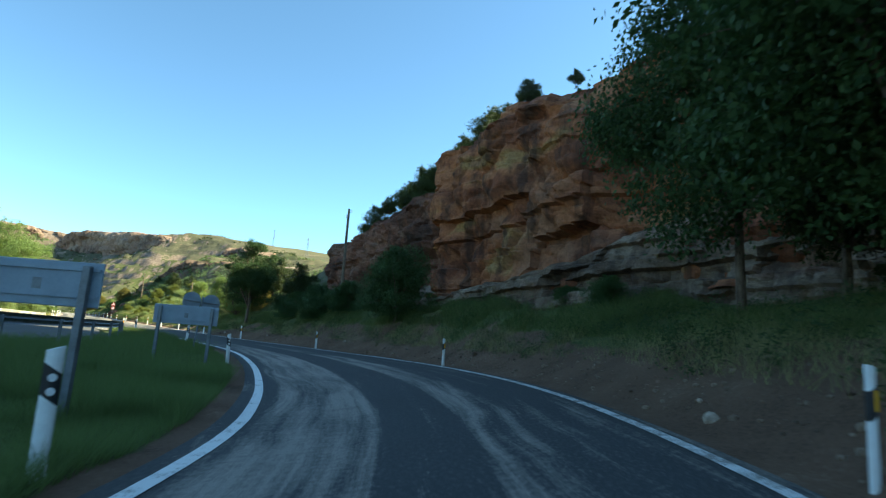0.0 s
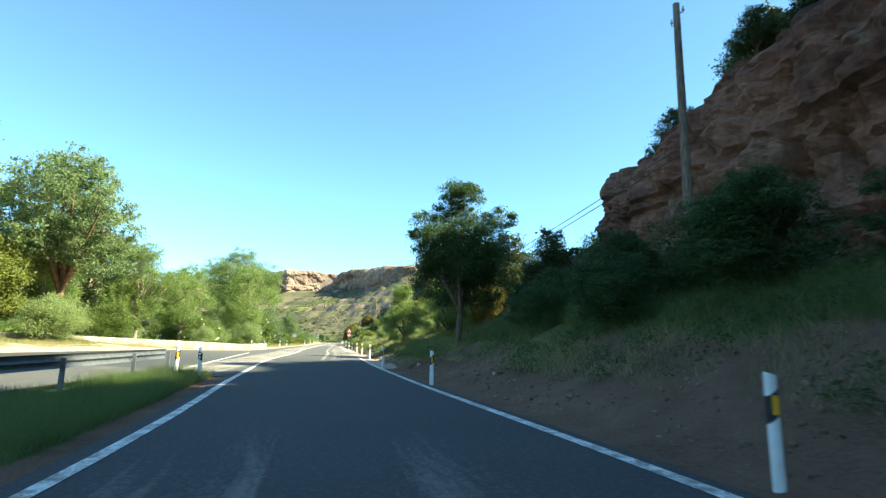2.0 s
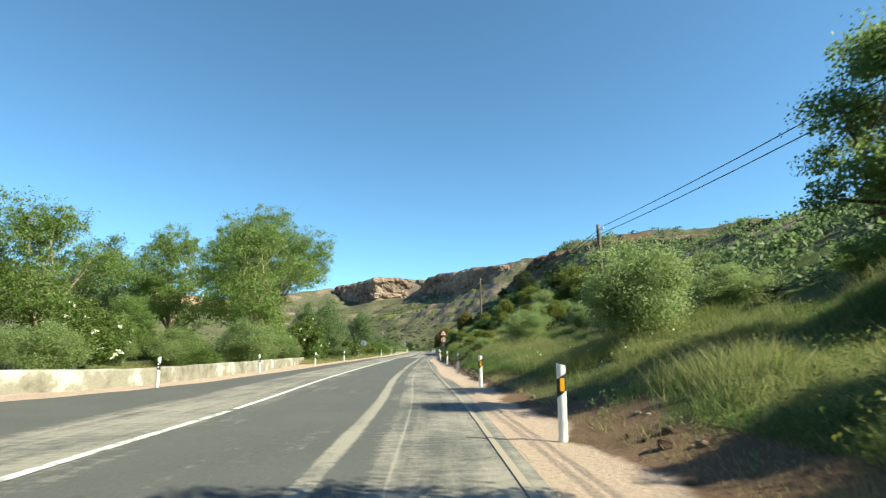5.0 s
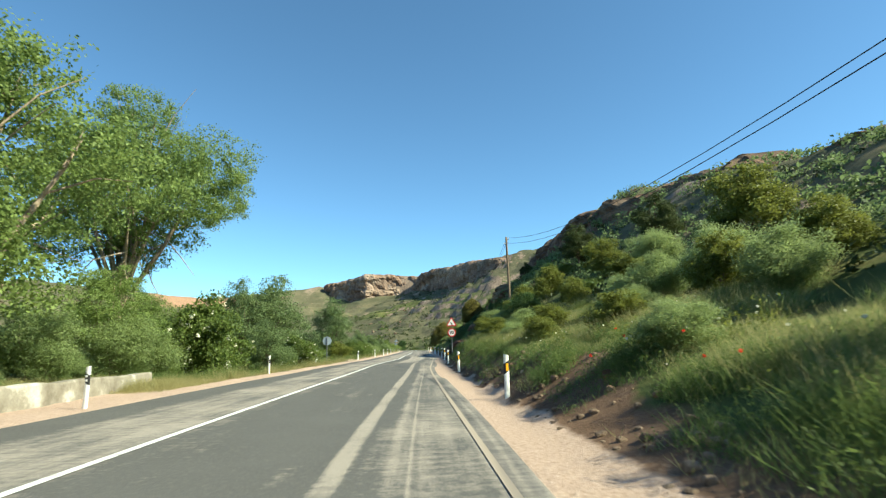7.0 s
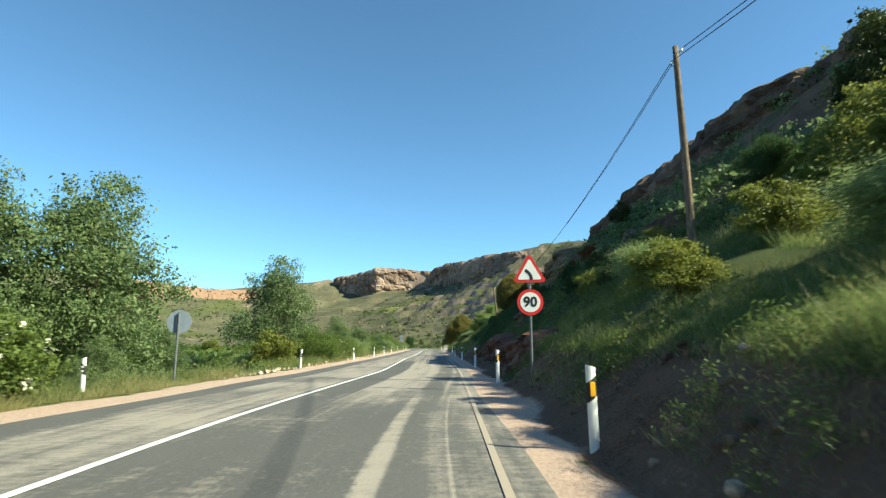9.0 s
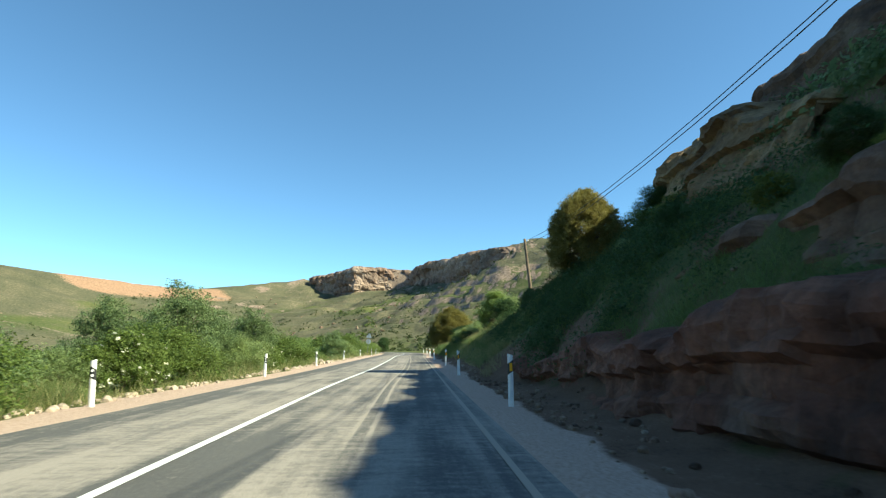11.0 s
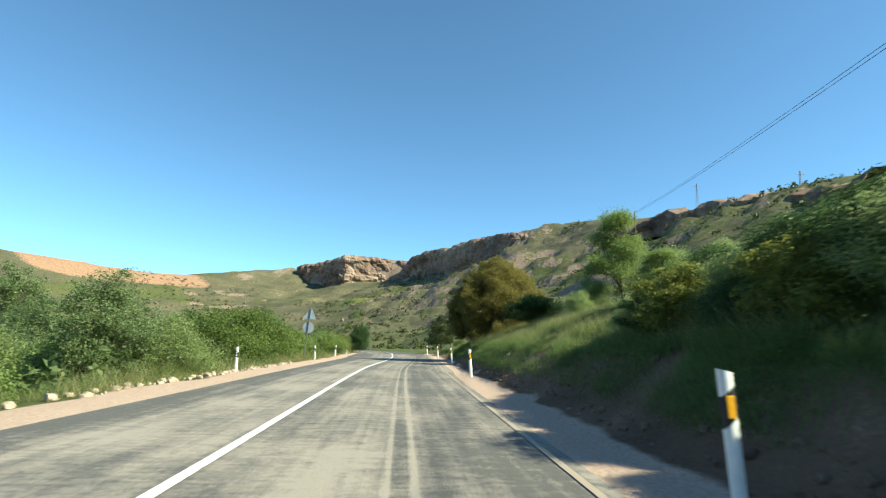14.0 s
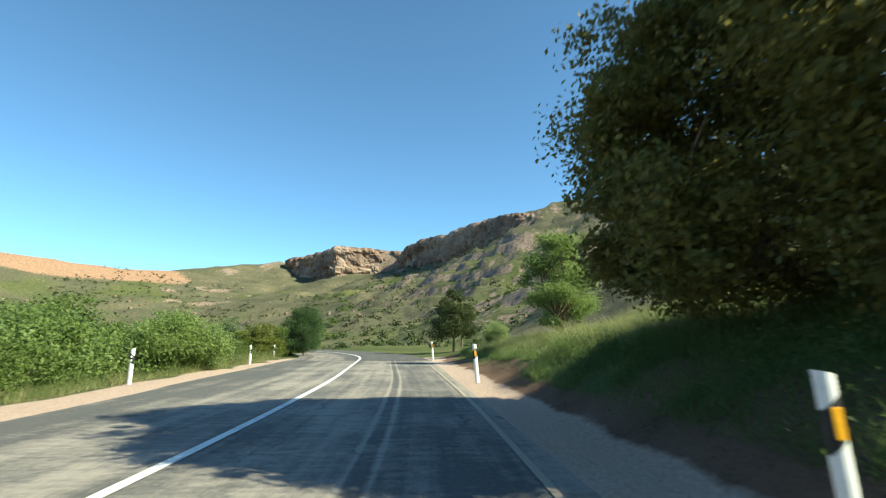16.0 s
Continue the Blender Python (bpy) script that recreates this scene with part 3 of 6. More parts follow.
ground_me = grid_mesh("ground", np.stack([GX, GY, GZ], -1), M_GROUND)
XRg = right_edge(GY)
XLg = np.where(GY > -52, left_edge(GY), -200.0)
dR, dL = GX - XRg, XLg - GX
steep = np.hypot(np.gradient(GZ, gx, axis=0), np.gradient(GZ, gy, axis=1))
far = ease(np.hypot(GX, GY - 60), 140, 260)
wob = 0.5 * fractal(GX * 0.5, GY * 0.5, 3, 61)
gravel = (ease(dR + 0.4 * wob, -3, -0.5) * (1 - ease(dR + 0.5 * wob, 0.6, 1.2)) * (GY > -46)
          + ease(dL, -3, -0.5) * (1 - ease(dL + 0.8 * wob, 0.9 + 3.5 * (GY < -8) + 2.0 * ((GY > -8) & (GY < 30)), 1.6 + 5.0 * (GY < -8) + 2.5 * ((GY > -8) & (GY < 30)))))
give(ground_me, "gravel", np.clip(gravel * (1 - far) * (GY < 205), 0, 1))
dirt = ease(dR, 0.2, 0.8) * (1 - ease(dR + 2 * wob, 1.6, 3.0)) * (GY > -46) * 0.9 + (GY <= -46) * ease(dR, -2, 0.5) * (1 - ease(dR + 2.5 * wob, 3.0, 4.8))
dI = inner_line(GY) - GX
dirt += (GY > -108) * (GY < -52) * ease(dI, 0.0, 0.3) * (1 - ease(dI + 0.4 * wob, 0.7, 1.2))
dirt += 0.75 * ease(GY, 54, 60) * (1 - ease(GY, 98, 106)) * ease(dR, 1, 2) * (1 - ease(GX, 5, 8)) * (0.6 + 0.8 * wob)
crags = ease(fractal(GX * 0.11, GY * 0.11, 4, 75), 0.1, 0.55) * ease(GX, 12, 18) * (1 - far) * (GY < 205)
dirt += 0.75 * ease(GY, 54, 60) * (1 - ease(GY, 102, 110)) * ease(GX, 6, 8.5) * (1 - ease(GX, 24, 30)) * (0.7 + 0.9 * wob)
dirt += 0.95 * (ease(GY, 12, 18) * (1 - ease(GY, 54, 60)) + ease(GY, 112, 118) * (1 - ease(GY, 158, 170))) * ease(dR, 0.6, 1.0) * (1 - ease(dR + 1.8 * wob, 2.3, 3.4))
dirt += ease(steep, 1.1, 1.8) * (1 - far) * 0.8
give(ground_me, "dirt", np.clip(dirt * (GY < 205), 0, 1))
give(ground_me, "stone", np.clip(0.4 * ease(steep, 0.3, 0.5) * ease(fractal(GX * 0.03, GY * 0.03, 3, 79), -0.2, 0.5) * far + ease(steep, 0.75, 1.2) * far + 0.5 * ease(fractal(GX * 0.03, GY * 0.06, 4, 71), 0.45, 0.9) * far + ease(steep, 1.4, 2.2) * (1 - far) + 0.62 * crags, 0, 1))
dry = far * (0.62 + 0.55 * ease(GZ, 45, 85)) + 0.75 * ease(GX, 10, 20) * (1 - far) + 0.3 * fractal(GX * 0.02, GY * 0.02, 3, 73) * far
give(ground_me, "dry", np.clip(dry, 0, 1))
redhill = (1 - ease(np.hypot((GX + 305) / 120, (GY - 705) / 90), 0.6, 1.0)) * ease(GZ, 50, 62)
give(ground_me, "red", np.clip(redhill, 0, 1))
ground = tagged(new("ground", ground_me), "grassy valley floor, stony verges and dry hillsides", "ground", kind="structure")


def strip(name, ys, lefts, rights, lift, material, across=12, dust=1.0, mid=None, label="", category="road", swirl=0.0):
    """A paved strip between two edges given along y."""
    k = np.linspace(0, 1, across)
    X = lefts[:, None] * (1 - k) + rights[:, None] * k
    Y = np.repeat(np.asarray(ys)[:, None], across, 1)
    crown = 0.0
    P = np.stack([X, Y, tilt(X, Y) + lift + crown], -1)
    me = grid_mesh(name, P[:, ::-1], material, True)
    uv = me.uv_layers.new(name="road")
    across_m = X - centre(Y) if mid is None else (X - inner_line(Y)) / (right_edge(Y) - inner_line(Y)) * 6.5 - 3.2
    U = np.stack([across_m, Y], -1)[:, ::-1].reshape(-1, 2)
    idx = np.empty(len(me.loops), np.int32)
    me.loops.foreach_get("vertex_index", idx)
    uv.data.foreach_set("uv", np.ascontiguousarray(U[idx], np.float32).ravel())
    d = dust(across_m, Y) if callable(dust) else np.repeat(np.broadcast_to(dust, (len(ys),))[:, None], across, 1)
    give(me, "dust", d[:, ::-1])
    give(me, "late", ease(Y, 38, 66)[:, ::-1])
    give(me, "mid", (ease(Y, 44, 54) * (1 - ease(Y, 74, 82)))[:, ::-1])
    give(me, "swirl", np.full(Y.shape, swirl))
    give(me, "cracked", (ease(Y, 128, 146) * (1 - ease(Y, 174, 184)) * ease(across_m, 0.3, 0.9))[:, ::-1])
    # share of the darker grey: full before y = -44, none past -22
    give(me, "deep", (1 - ease(Y, -44, -22))[:, ::-1])
    return tagged(new(name, me), label, category, kind="structure")


# the straight, with the junction's lane beside the main road
ys = np.arange(-53, 200.1, 1.0)
strip("road", ys, left_edge(ys), right_edge(ys), 0.0, M_ASPHALT, 28, lambda u, y: 1.05 - (0.75 * ease(u, 0.2, 0.8) + 0.35 * (1 - ease(u, -3.4, -2.6))) * (1 - ease(y, -47, -18)), label="dusty grey asphalt country road with worn wheel tracks")
# the lane that joins from the junction
yr = np.arange(-124, -49.9, 0.8)
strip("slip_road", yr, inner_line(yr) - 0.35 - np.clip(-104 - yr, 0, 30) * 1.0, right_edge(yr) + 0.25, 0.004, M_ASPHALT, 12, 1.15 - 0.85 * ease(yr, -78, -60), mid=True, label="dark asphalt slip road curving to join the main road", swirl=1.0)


def along(points, step=1.0):
    """Evenly spaced places on a rounded line through the given points, and the way it runs there."""
    p = np.asarray(points, float)
    s = np.concatenate([[0], np.cumsum(np.hypot(*np.diff(p[:, :2], axis=0).T))])
    q = np.arange(0, s[-1] + 1e-6, step)
    r = 2.5
    out = np.stack([sum(np.interp(np.clip(q + d, 0, s[-1]), s, p[:, k]) for d in (-r, -r / 2, 0, r / 2, r)) / 5 for k in range(p.shape[1])], -1)
    way = np.gradient(out[:, :2], axis=0)
    way /= np.linalg.norm(way, axis=1)[:, None]
    return out, way


def band(name, points, lo, hi, lift, material, label, across=6, dust=0.5, step=1.5):
    """A strip along a free line, from lo to hi metres to its left."""
    p, way = along(points, step)
    side = np.stack([-way[:, 1], way[:, 0]], 1)
    k = np.linspace(lo, hi, across)
    X = p[:, :1] + side[:, :1] * k
    Y = p[:, 1:2] + side[:, 1:2] * k
    me = grid_mesh(name, np.stack([X, Y, tilt(X, Y) + lift], -1), material, True)
    n = me.polygons[0].normal.z
    if n < 0:
        me.flip_normals()
    uv = me.uv_layers.new(name="road")
    idx = np.empty(len(me.loops), np.int32)
    me.loops.foreach_get("vertex_index", idx)
    U = np.stack([np.repeat(k[None] - 3.4, len(p), 0), np.repeat(np.arange(len(p))[:, None] * step, across, 1)], -1).reshape(-1, 2)
    uv.data.foreach_set("uv", np.ascontiguousarray(U[idx], np.float32).ravel())
    give(me, "dust", np.full(X.shape, dust))
    give(me, "late", np.ones(X.shape))
    give(me, "mid", np.zeros(X.shape))
    give(me, "swirl", np.zeros(X.shape))
    give(me, "cracked", np.zeros(X.shape))
    give(me, "deep", np.full(X.shape, 0.3))
    return tagged(new(name, me), label, "road", kind="structure")


# main road before the junction, to the left of the barrier
band("road_before_junction", RAIL[::-1] + [(-6.0, -49.0)], 0.7, 9.3, 0.008, M_ASPHALT, "grey asphalt main road behind the crash barrier", dust=0.5)
# the bend that leaves the straight to the left
bend = [(-2.3 - 60 * (1 - math.cos(a)), 198 + 60 * math.sin(a)) for a in np.linspace(0, 1.25, 16)]
band("road_bend", bend, -4.4, 4.4, 0.012, M_ASPHALT, "asphalt road bending away to the left", dust=1.0)


band("line_bend", bend, -0.08, 0.08, 0.024, M_PAINT, "white centre line round the bend", across=2)


# ---- painted lines ----
def line(name, ys, xs, width, material, label, lift=0.012):
    a, b = np.asarray(xs) - width / 2, np.asarray(xs) + width / 2
    P = np.stack([np.stack([b, ys, tilt(b, ys) + lift], -1), np.stack([a, ys, tilt(a, ys) + lift], -1)], 1)
    return tagged(new(name, grid_mesh(name, P, material)), label, "road marking", kind="structure")


y1 = np.arange(-103, -17.0, 0.7)
line("line_inner", y1[y1 < -73.5], inner_line(y1[y1 < -73.5]), 0.19, M_PAINT, "solid white edge line of the slip road")
line("line_inner", y1[y1 > -74.3], inner_line(y1[y1 > -74.3]), 0.18, M_PAINT_WORN, "worn white line beside the joining lane")
y2 = np.arange(-17.2, 199, 1.0)
line("line_centre", y2, centre(y2), 0.14, M_PAINT, "solid white centre line")
y3 = np.arange(-108, -30, 0.7)
line("line_right", y3, right_edge(y3) - 0.05, 0.2, M_PAINT_WORN, "worn white edge line of the slip road")
y4 = np.arange(-30.2, 198, 1.0)
line("line_right", y4, right_edge(y4) - 0.42, 0.09, mat_paint("road_paint_faded", 0.27, (0.34, 0.28, 0.22)), "faded white edge line")
y5 = np.arange(-50, -22, 0.8)
line("line_main", y5, -6.15 - 0.05 * (y5 + 47), 0.16, M_PAINT_WORN, "worn white line beside the hatched strip")


# ---- rock faces ----
def pillows(u, v, seed):
    """Rounded bosses with sharp creases between them, from 0 in the creases to 1."""
    iu, iv = np.floor(u), np.floor(v)
    near = np.full(u.shape, 9.0)
    second = np.full(u.shape, 9.0)
    for du in (-1, 0, 1):
        for dv in (-1, 0, 1):
            a, b = iu + du, iv + dv
            d = np.hypot(u - a - lattice(a, b, seed), v - b - lattice(a, b, seed + 40))
            second = np.where(d < near, near, np.minimum(second, d))
            near = np.minimum(near, d)
    return ease(second - near, 0.0, 0.42)


def rock_face(name, points, material, label, step, rise, amp, block, seed, cap=4.0, lean=0.15, smooth=False, rags=0.3, boss=0.0, strata=0.7, ribs=0.0):
    """A rock wall along a line of (x, y, foot, top), its outside to the left of the way it runs: ledges, blocks and cracks."""
    p, way = along(points, step)
    out = np.stack([-way[:, 1], way[:, 0]], 1)
    s = np.arange(len(p)) * step
    rows = max(6, int((p[:, 3] - p[:, 2]).max() / rise))
    k = np.linspace(0, 1, rows)
    top = p[:, 3] + rags * fractal(s * 0.25 / block, s * 0, 4, seed + 5)
    Z = p[:, 2][:, None] + (top - p[:, 2])[:, None] * k
    S = np.repeat(s[:, None], rows, 1)
    w = 0.5 * block * fractal(S * 0.35 / block, Z * 0.35 / block, 3, seed)
    bu, bz = np.floor((S + w) / (1.9 * block)), np.floor((Z + 0.5 * w + 0.25 * S * 0.3) / (1.15 * block))
    blocks = lattice(bu + 7 * (bz % 2), bz, seed) - 0.5
    beds = lattice(np.floor((Z + 0.3 * w + 0.08 * S) / (0.75 * block)), 0 * bz, seed + 3) - 0.5
    bulge = fractal(S * 0.09 / block, Z * 0.11 / block, 4, seed + 9)
    fine = fractal(S * 1.1 / block, Z * 1.6 / block, 3, seed + 13)
    D = amp * (0.75 * blocks + strata * beds + 0.9 * bulge + 0.22 * fine) - lean * (Z - p[:, 2][:, None]) - 0.6 * amp * ease(k[None], 0.9, 1.0)
    D = D + ribs * amp * (fractal(S * 0.42 / block + 0.5 * bulge, Z * 0.05 / block, 4, seed + 31) + 0.7 * blocks)
    if boss:
        q = block / 2.6
        warp = 0.9 * q * fractal(S * 0.16 / q, Z * 0.16 / q, 3, seed + 71)
        bosses = pillows((S + warp * 2) / (3.6 * q), (Z + warp * 1.5) / (4.6 * q), seed + 73) + 0.3 * pillows((S - warp * 2) / (1.6 * q), (Z + warp) / (1.3 * q), seed + 77)
        hollow = ease(fractal(S * 0.11 / q, Z * 0.2 / q, 3, seed + 79), 0.2, 0.7) * ease(k[None], 0.05, 0.15) * (1 - ease(k[None], 0.4, 0.6))
        D = D * (1 - 0.35 * boss) + boss * q * (1.0 * bosses - 1.5 * hollow / q ** 0.5 - 1.05 / q ** 0.6)
    X = p[:, :1] + out[:, :1] * D
    Y = p[:, 1:2] + out[:, 1:2] * D
    extra = np.linspace(0.25, 1, 4)
    Xc = X[:, -1:] - out[:, :1] * extra * cap
    Yc = Y[:, -1:] - out[:, 1:2] * extra * cap
    Zc = Z[:, -1:] + extra * 0.12 * cap + 0.1 * amp * wave(S[:, :1] * 0.8 / block + extra * 3, extra * 5, seed)
    Zc[:, -1] -= 0.5 * cap
    P = np.stack([np.concatenate([X, Xc], 1), np.concatenate([Y, Yc], 1), np.concatenate([Z, Zc], 1)], -1)
    me = grid_mesh(name, P, material, smooth)
    return tagged(new(name, me), label, "cliff", kind="structure")


rock_face("cliff", [(2, -128, 3.5, 17), (8, -116, 3.6, 18), (11.6, -104, 3.8, 18.5), (12.1, -92, 3.9, 17.5), (12.0, -82, 4.0, 17.2), (12.0, -74, 4.0, 16.8), (12.3, -69.5, 4.0, 15.6), (14.0, -67.6, 4.2, 15.2), (19, -66.5, 5, 16)],
          M_ROCK_RED, "tall red and ochre sandstone cliff with dark weathered streaks", 0.17, 0.15, 1.55, 2.4, 5, cap=4, lean=0.04, boss=0.6, strata=0.9, ribs=0.55)
rock_face("cliff_plinth", [(-1, -128, 2.0, 9.4), (5.4, -116, 2.1, 9.6), (8.8, -104, 2.2, 9.4), (9.4, -94, 2.3, 8.6), (9.9, -86, 2.4, 6.6), (10.4, -79, 2.4, 5.0), (10.8, -73, 2.4, 4.4), (11.2, -68, 2.4, 4.0), (12.5, -62, 2.6, 3.8)],
          M_ROCK_GREY, "pale grey rubbly ledge along the foot of the cliff", 0.2, 0.16, 0.85, 0.9, 8, cap=2.2, lean=0.42, strata=0.75, boss=0.4)
rock_face("lower_cliff", [(15.0, -70, 3, 13.6), (13.8, -64, 3, 13.2), (13.4, -58, 2.9, 11.9), (13.5, -53, 2.8, 10.6), (13.8, -49, 2.8, 10.0), (14.0, -46, 2.8, 10.3), (15.2, -43.6, 2.8, 9.4), (20, -42.6, 3, 9.4)],
          M_ROCK_RUST, "dark brown lower shoulder of the cliff", 0.24, 0.2, 1.0, 1.6, 14, cap=4, lean=0.03, boss=0.8)
rock_face("upper_cliff", [(12, -128, 16, 21), (15.5, -110, 17, 22), (17.5, -95, 16.5, 21.5), (18, -82, 16, 20.5), (19.5, -70, 14.5, 19.5), (22.5, -60, 11, 18.5), (25.5, -50, 9, 17), (30, -40, 9, 14.5)],
          M_ROCK_DARK, "brown upper step of the sandstone cliff", 0.5, 0.4, 1.0, 1.8, 11, cap=6, lean=0.5)
rock_face("rock_cutting", [(3.3, 52, -0.2, 0.9), (3.4, 57, -0.2, 1.7), (3.5, 64, -0.2, 1.6), (3.6, 70, -0.2, 1.35), (3.8, 76, -0.2, 1.75), (3.9, 83, -0.2, 1.6), (4.1, 89, -0.2, 1.1), (4.3, 96, -0.2, 0.5)],
          M_ROCK_RUST, "rust-brown layered rock cutting beside the road", 0.13, 0.11, 0.5, 0.7, 23, cap=1.6, lean=0.25, rags=0.35, boss=0.35)
rock_face("rock_outcrop", [(5.9, 63, 1.0, 2.2), (6.1, 68, 1.2, 3.2), (6.4, 74, 1.4, 4.1), (6.4, 80, 1.3, 4.1), (6.6, 86, 1.4, 3.2), (7.6, 91, 2, 3.2)],
          M_ROCK_DARK, "dark brown rock outcrop on the slope above the cutting", 0.2, 0.16, 0.75, 0.9, 25, cap=2.0, lean=0.35, rags=0.5, boss=0.4)
rock_face("rock_ledge", [(11.4, 56, 5.0, 7.4), (10.9, 63, 5.3, 8.4), (10.7, 70, 5.4, 9.2), (10.9, 77, 5.4, 9.4), (11.3, 84, 5.6, 8.8), (12.3, 90, 6, 8.6)],
          M_ROCK_DARK, "broken brown rock ledges high on the slope", 0.28, 0.24, 1.1, 1.2, 27, cap=2.5, lean=0.4, rags=0.8, strata=1.2)
rock_face("rock_brow", [(25.5, 18, 8, 10.8), (25, 32, 9, 13.6), (23.6, 45, 10, 16.0), (22, 52, 11, 16.8), (20.6, 57, 12, 16.2), (19.8, 63, 12, 16.8), (19.2, 70, 12, 18.0), (18.2, 80, 11.5, 18.4), (17.4, 88, 10.5, 17.2), (16.8, 95, 9.5, 15.2), (18.5, 103, 8, 13), (26, 110, 7, 10.5)],
          M_ROCK_DARK, "dark craggy rock brow along the hillside", 0.4, 0.35, 1.1, 1.5, 29, cap=5, lean=0.3, rags=0.8)
rock_face("rock_knob", [(10.8, 83, 5, 8.6), (10.8, 89, 5.2, 10.6), (11.0, 94, 5.6, 11.4), (11.6, 98.5, 5.8, 12.5), (13.4, 102.2, 6.2, 12.2), (17, 106, 6.8, 11)],
          M_ROCK_OCHRE, "jutting brown rock knob above the road", 0.2, 0.18, 1.0, 1.2, 37, cap=3, lean=0.4, rags=0.7, strata=1.3)
rock_face("far_cliff_near", [(112, 424, 44, 55), (104, 440, 46, 60), (92, 462, 48, 66), (79, 484, 50, 75), (67, 500, 52, 83), (57, 520, 52, 85), (42, 600, 58, 91), (16, 700, 66, 99), (2, 745, 74, 102), (-4, 790, 76, 104)], M_ROCK_FAR,
          "shaded limestone cliff under the plateau rim", 2.0, 1.8, 5.5, 9, 51, cap=14, lean=0.1, rags=2, boss=0.6)
rock_face("far_cliff", [(-4, 790, 76, 104), (-22, 800, 72, 106), (-42, 799, 70, 107), (-60, 790, 66, 108), (-80, 781, 64, 108), (-92, 796, 64, 107.5), (-106, 818, 66, 106), (-120, 834, 66, 105.5), (-136, 838, 70, 104.5), (-150, 858, 78, 102)], M_ROCK_FAR,
          "pale sunlit limestone cliff at the head of the valley", 2.0, 1.8, 6.0, 10, 57, cap=14, lean=0.1, rags=2, boss=0.7)
rock_face("far_crag", [(98, 232, 32, 40), (100, 270, 38, 47), (103, 310, 44, 54), (106, 350, 50, 60), (107, 400, 56, 66)], M_ROCK_FAR,
          "broken grey crag on the dry hillside", 2.0, 1.8, 4.0, 5, 61, cap=10, lean=0.4, rags=3, boss=1.0)


def gz(x, y):
    return float(height(np.array([float(x)]), np.array([float(y)]))[0])


def thing(name, x, y, z, label, category, group="", turn=0.0):
    ob = new(name)
    ob.matrix_basis = pose(x, y, z, 0, 0, turn)
    return tagged(ob, label, category, group)


# ---- wall, barrier ----
def parapet(points, thick=0.42):
    p, way = along(points, 0.5)
    side = np.stack([-way[:, 1], way[:, 0]], 1)
    s = np.arange(len(p)) * 0.5
    top = p[:, 2] + 0.03 * fractal(s * 0.8, s * 0, 3, 81)
    base = height(p[:, 0], p[:, 1]) - 0.3
    prof = [(0.0, 0.0), (0.0, 0.5), (0.02, 0.93), (0.06, 1.0), (thick - 0.06, 1.0), (thick - 0.02, 0.93), (thick, 0.0)]
    P = np.zeros((len(p), len(prof), 3))
    for j, (o, k) in enumerate(prof):
        rough = 0.025 * fractal(s * 1.7, s * 0 + j, 3, 90)
        P[:, j, :2] = p[:, :2] + side * (o + rough)[:, None]
        P[:, j, 2] = base + (top - base) * k
    me = grid_mesh("parapet_wall", P, M_WALL, False)
    bm = bmesh.new()
    bm.from_mesh(me)
    bm.verts.ensure_lookup_table()
    n = len(prof)
    bm.faces.new([bm.verts[i] for i in range(n)])
    bm.faces.new([bm.verts[(len(p) - 1) * n + i] for i in range(n)][::-1])
    bmesh.ops.recalc_face_normals(bm, faces=bm.faces)
    bm.to_mesh(me)
    bm.free()
    return tagged(new("parapet_wall", me), "low old roadside wall of patchy whitewashed concrete", "wall", kind="structure")


parapet([(-26, -36, 1.55), (-21, -27, 1.25), (-15, -18, 0.95), (-10.1, -9.6, 0.66), (-9.9, 2, 0.66), (-10.4, 13.7, 0.6), (-11.6, 25, 0.55)])


def barrier(points):
    """A crash barrier: a W-shaped beam on steel posts."""
    p, way = along(points, 0.5)
    side = np.stack([-way[:, 1], way[:, 0]], 1)
    root = thing("crash_barrier", *p[0][:2], 0, "galvanised steel crash barrier on dark posts", "barrier")
    prof = [(0.02, 0.56), (0.09, 0.62), (0.09, 0.67), (0.02, 0.72), (0.09, 0.77), (0.09, 0.82), (0.02, 0.88)]
    P = np.zeros((len(p), 14, 3))
    zz = tilt(p[:, 0], p[:, 1])
    for j, (o, z) in enumerate(prof + [(o - 0.006, z) for o, z in prof[::-1]]):
        P[:, j, :2] = p[:, :2] - side * o
        P[:, j, 2] = zz + z
    me = grid_mesh("beam", P - np.array([*p[0][:2], 0]), M_STEEL, False)
    under("beam", me, root)
    for i in range(0, len(p), 8):
        bm = box(bmesh.new(), (-0.05, -0.03, -0.3), (0.05, 0.03, 0.8), 0.008)
        post = part("post", bm, M_STEEL, root)
        post.matrix_basis = pose(p[i, 0] - p[0, 0] + side[i, 0] * 0.06, p[i, 1] - p[0, 1] + side[i, 1] * 0.06, zz[i], 0, 0, math.degrees(math.atan2(way[i, 1], way[i, 0])) - 90)
    return root


barrier([(-5.7, -51.8), (-5.75, -58), (-6.1, -64), (-7.2, -71), (-9.0, -78), (-12.0, -86), (-17.0, -95), (-25.5, -106)])


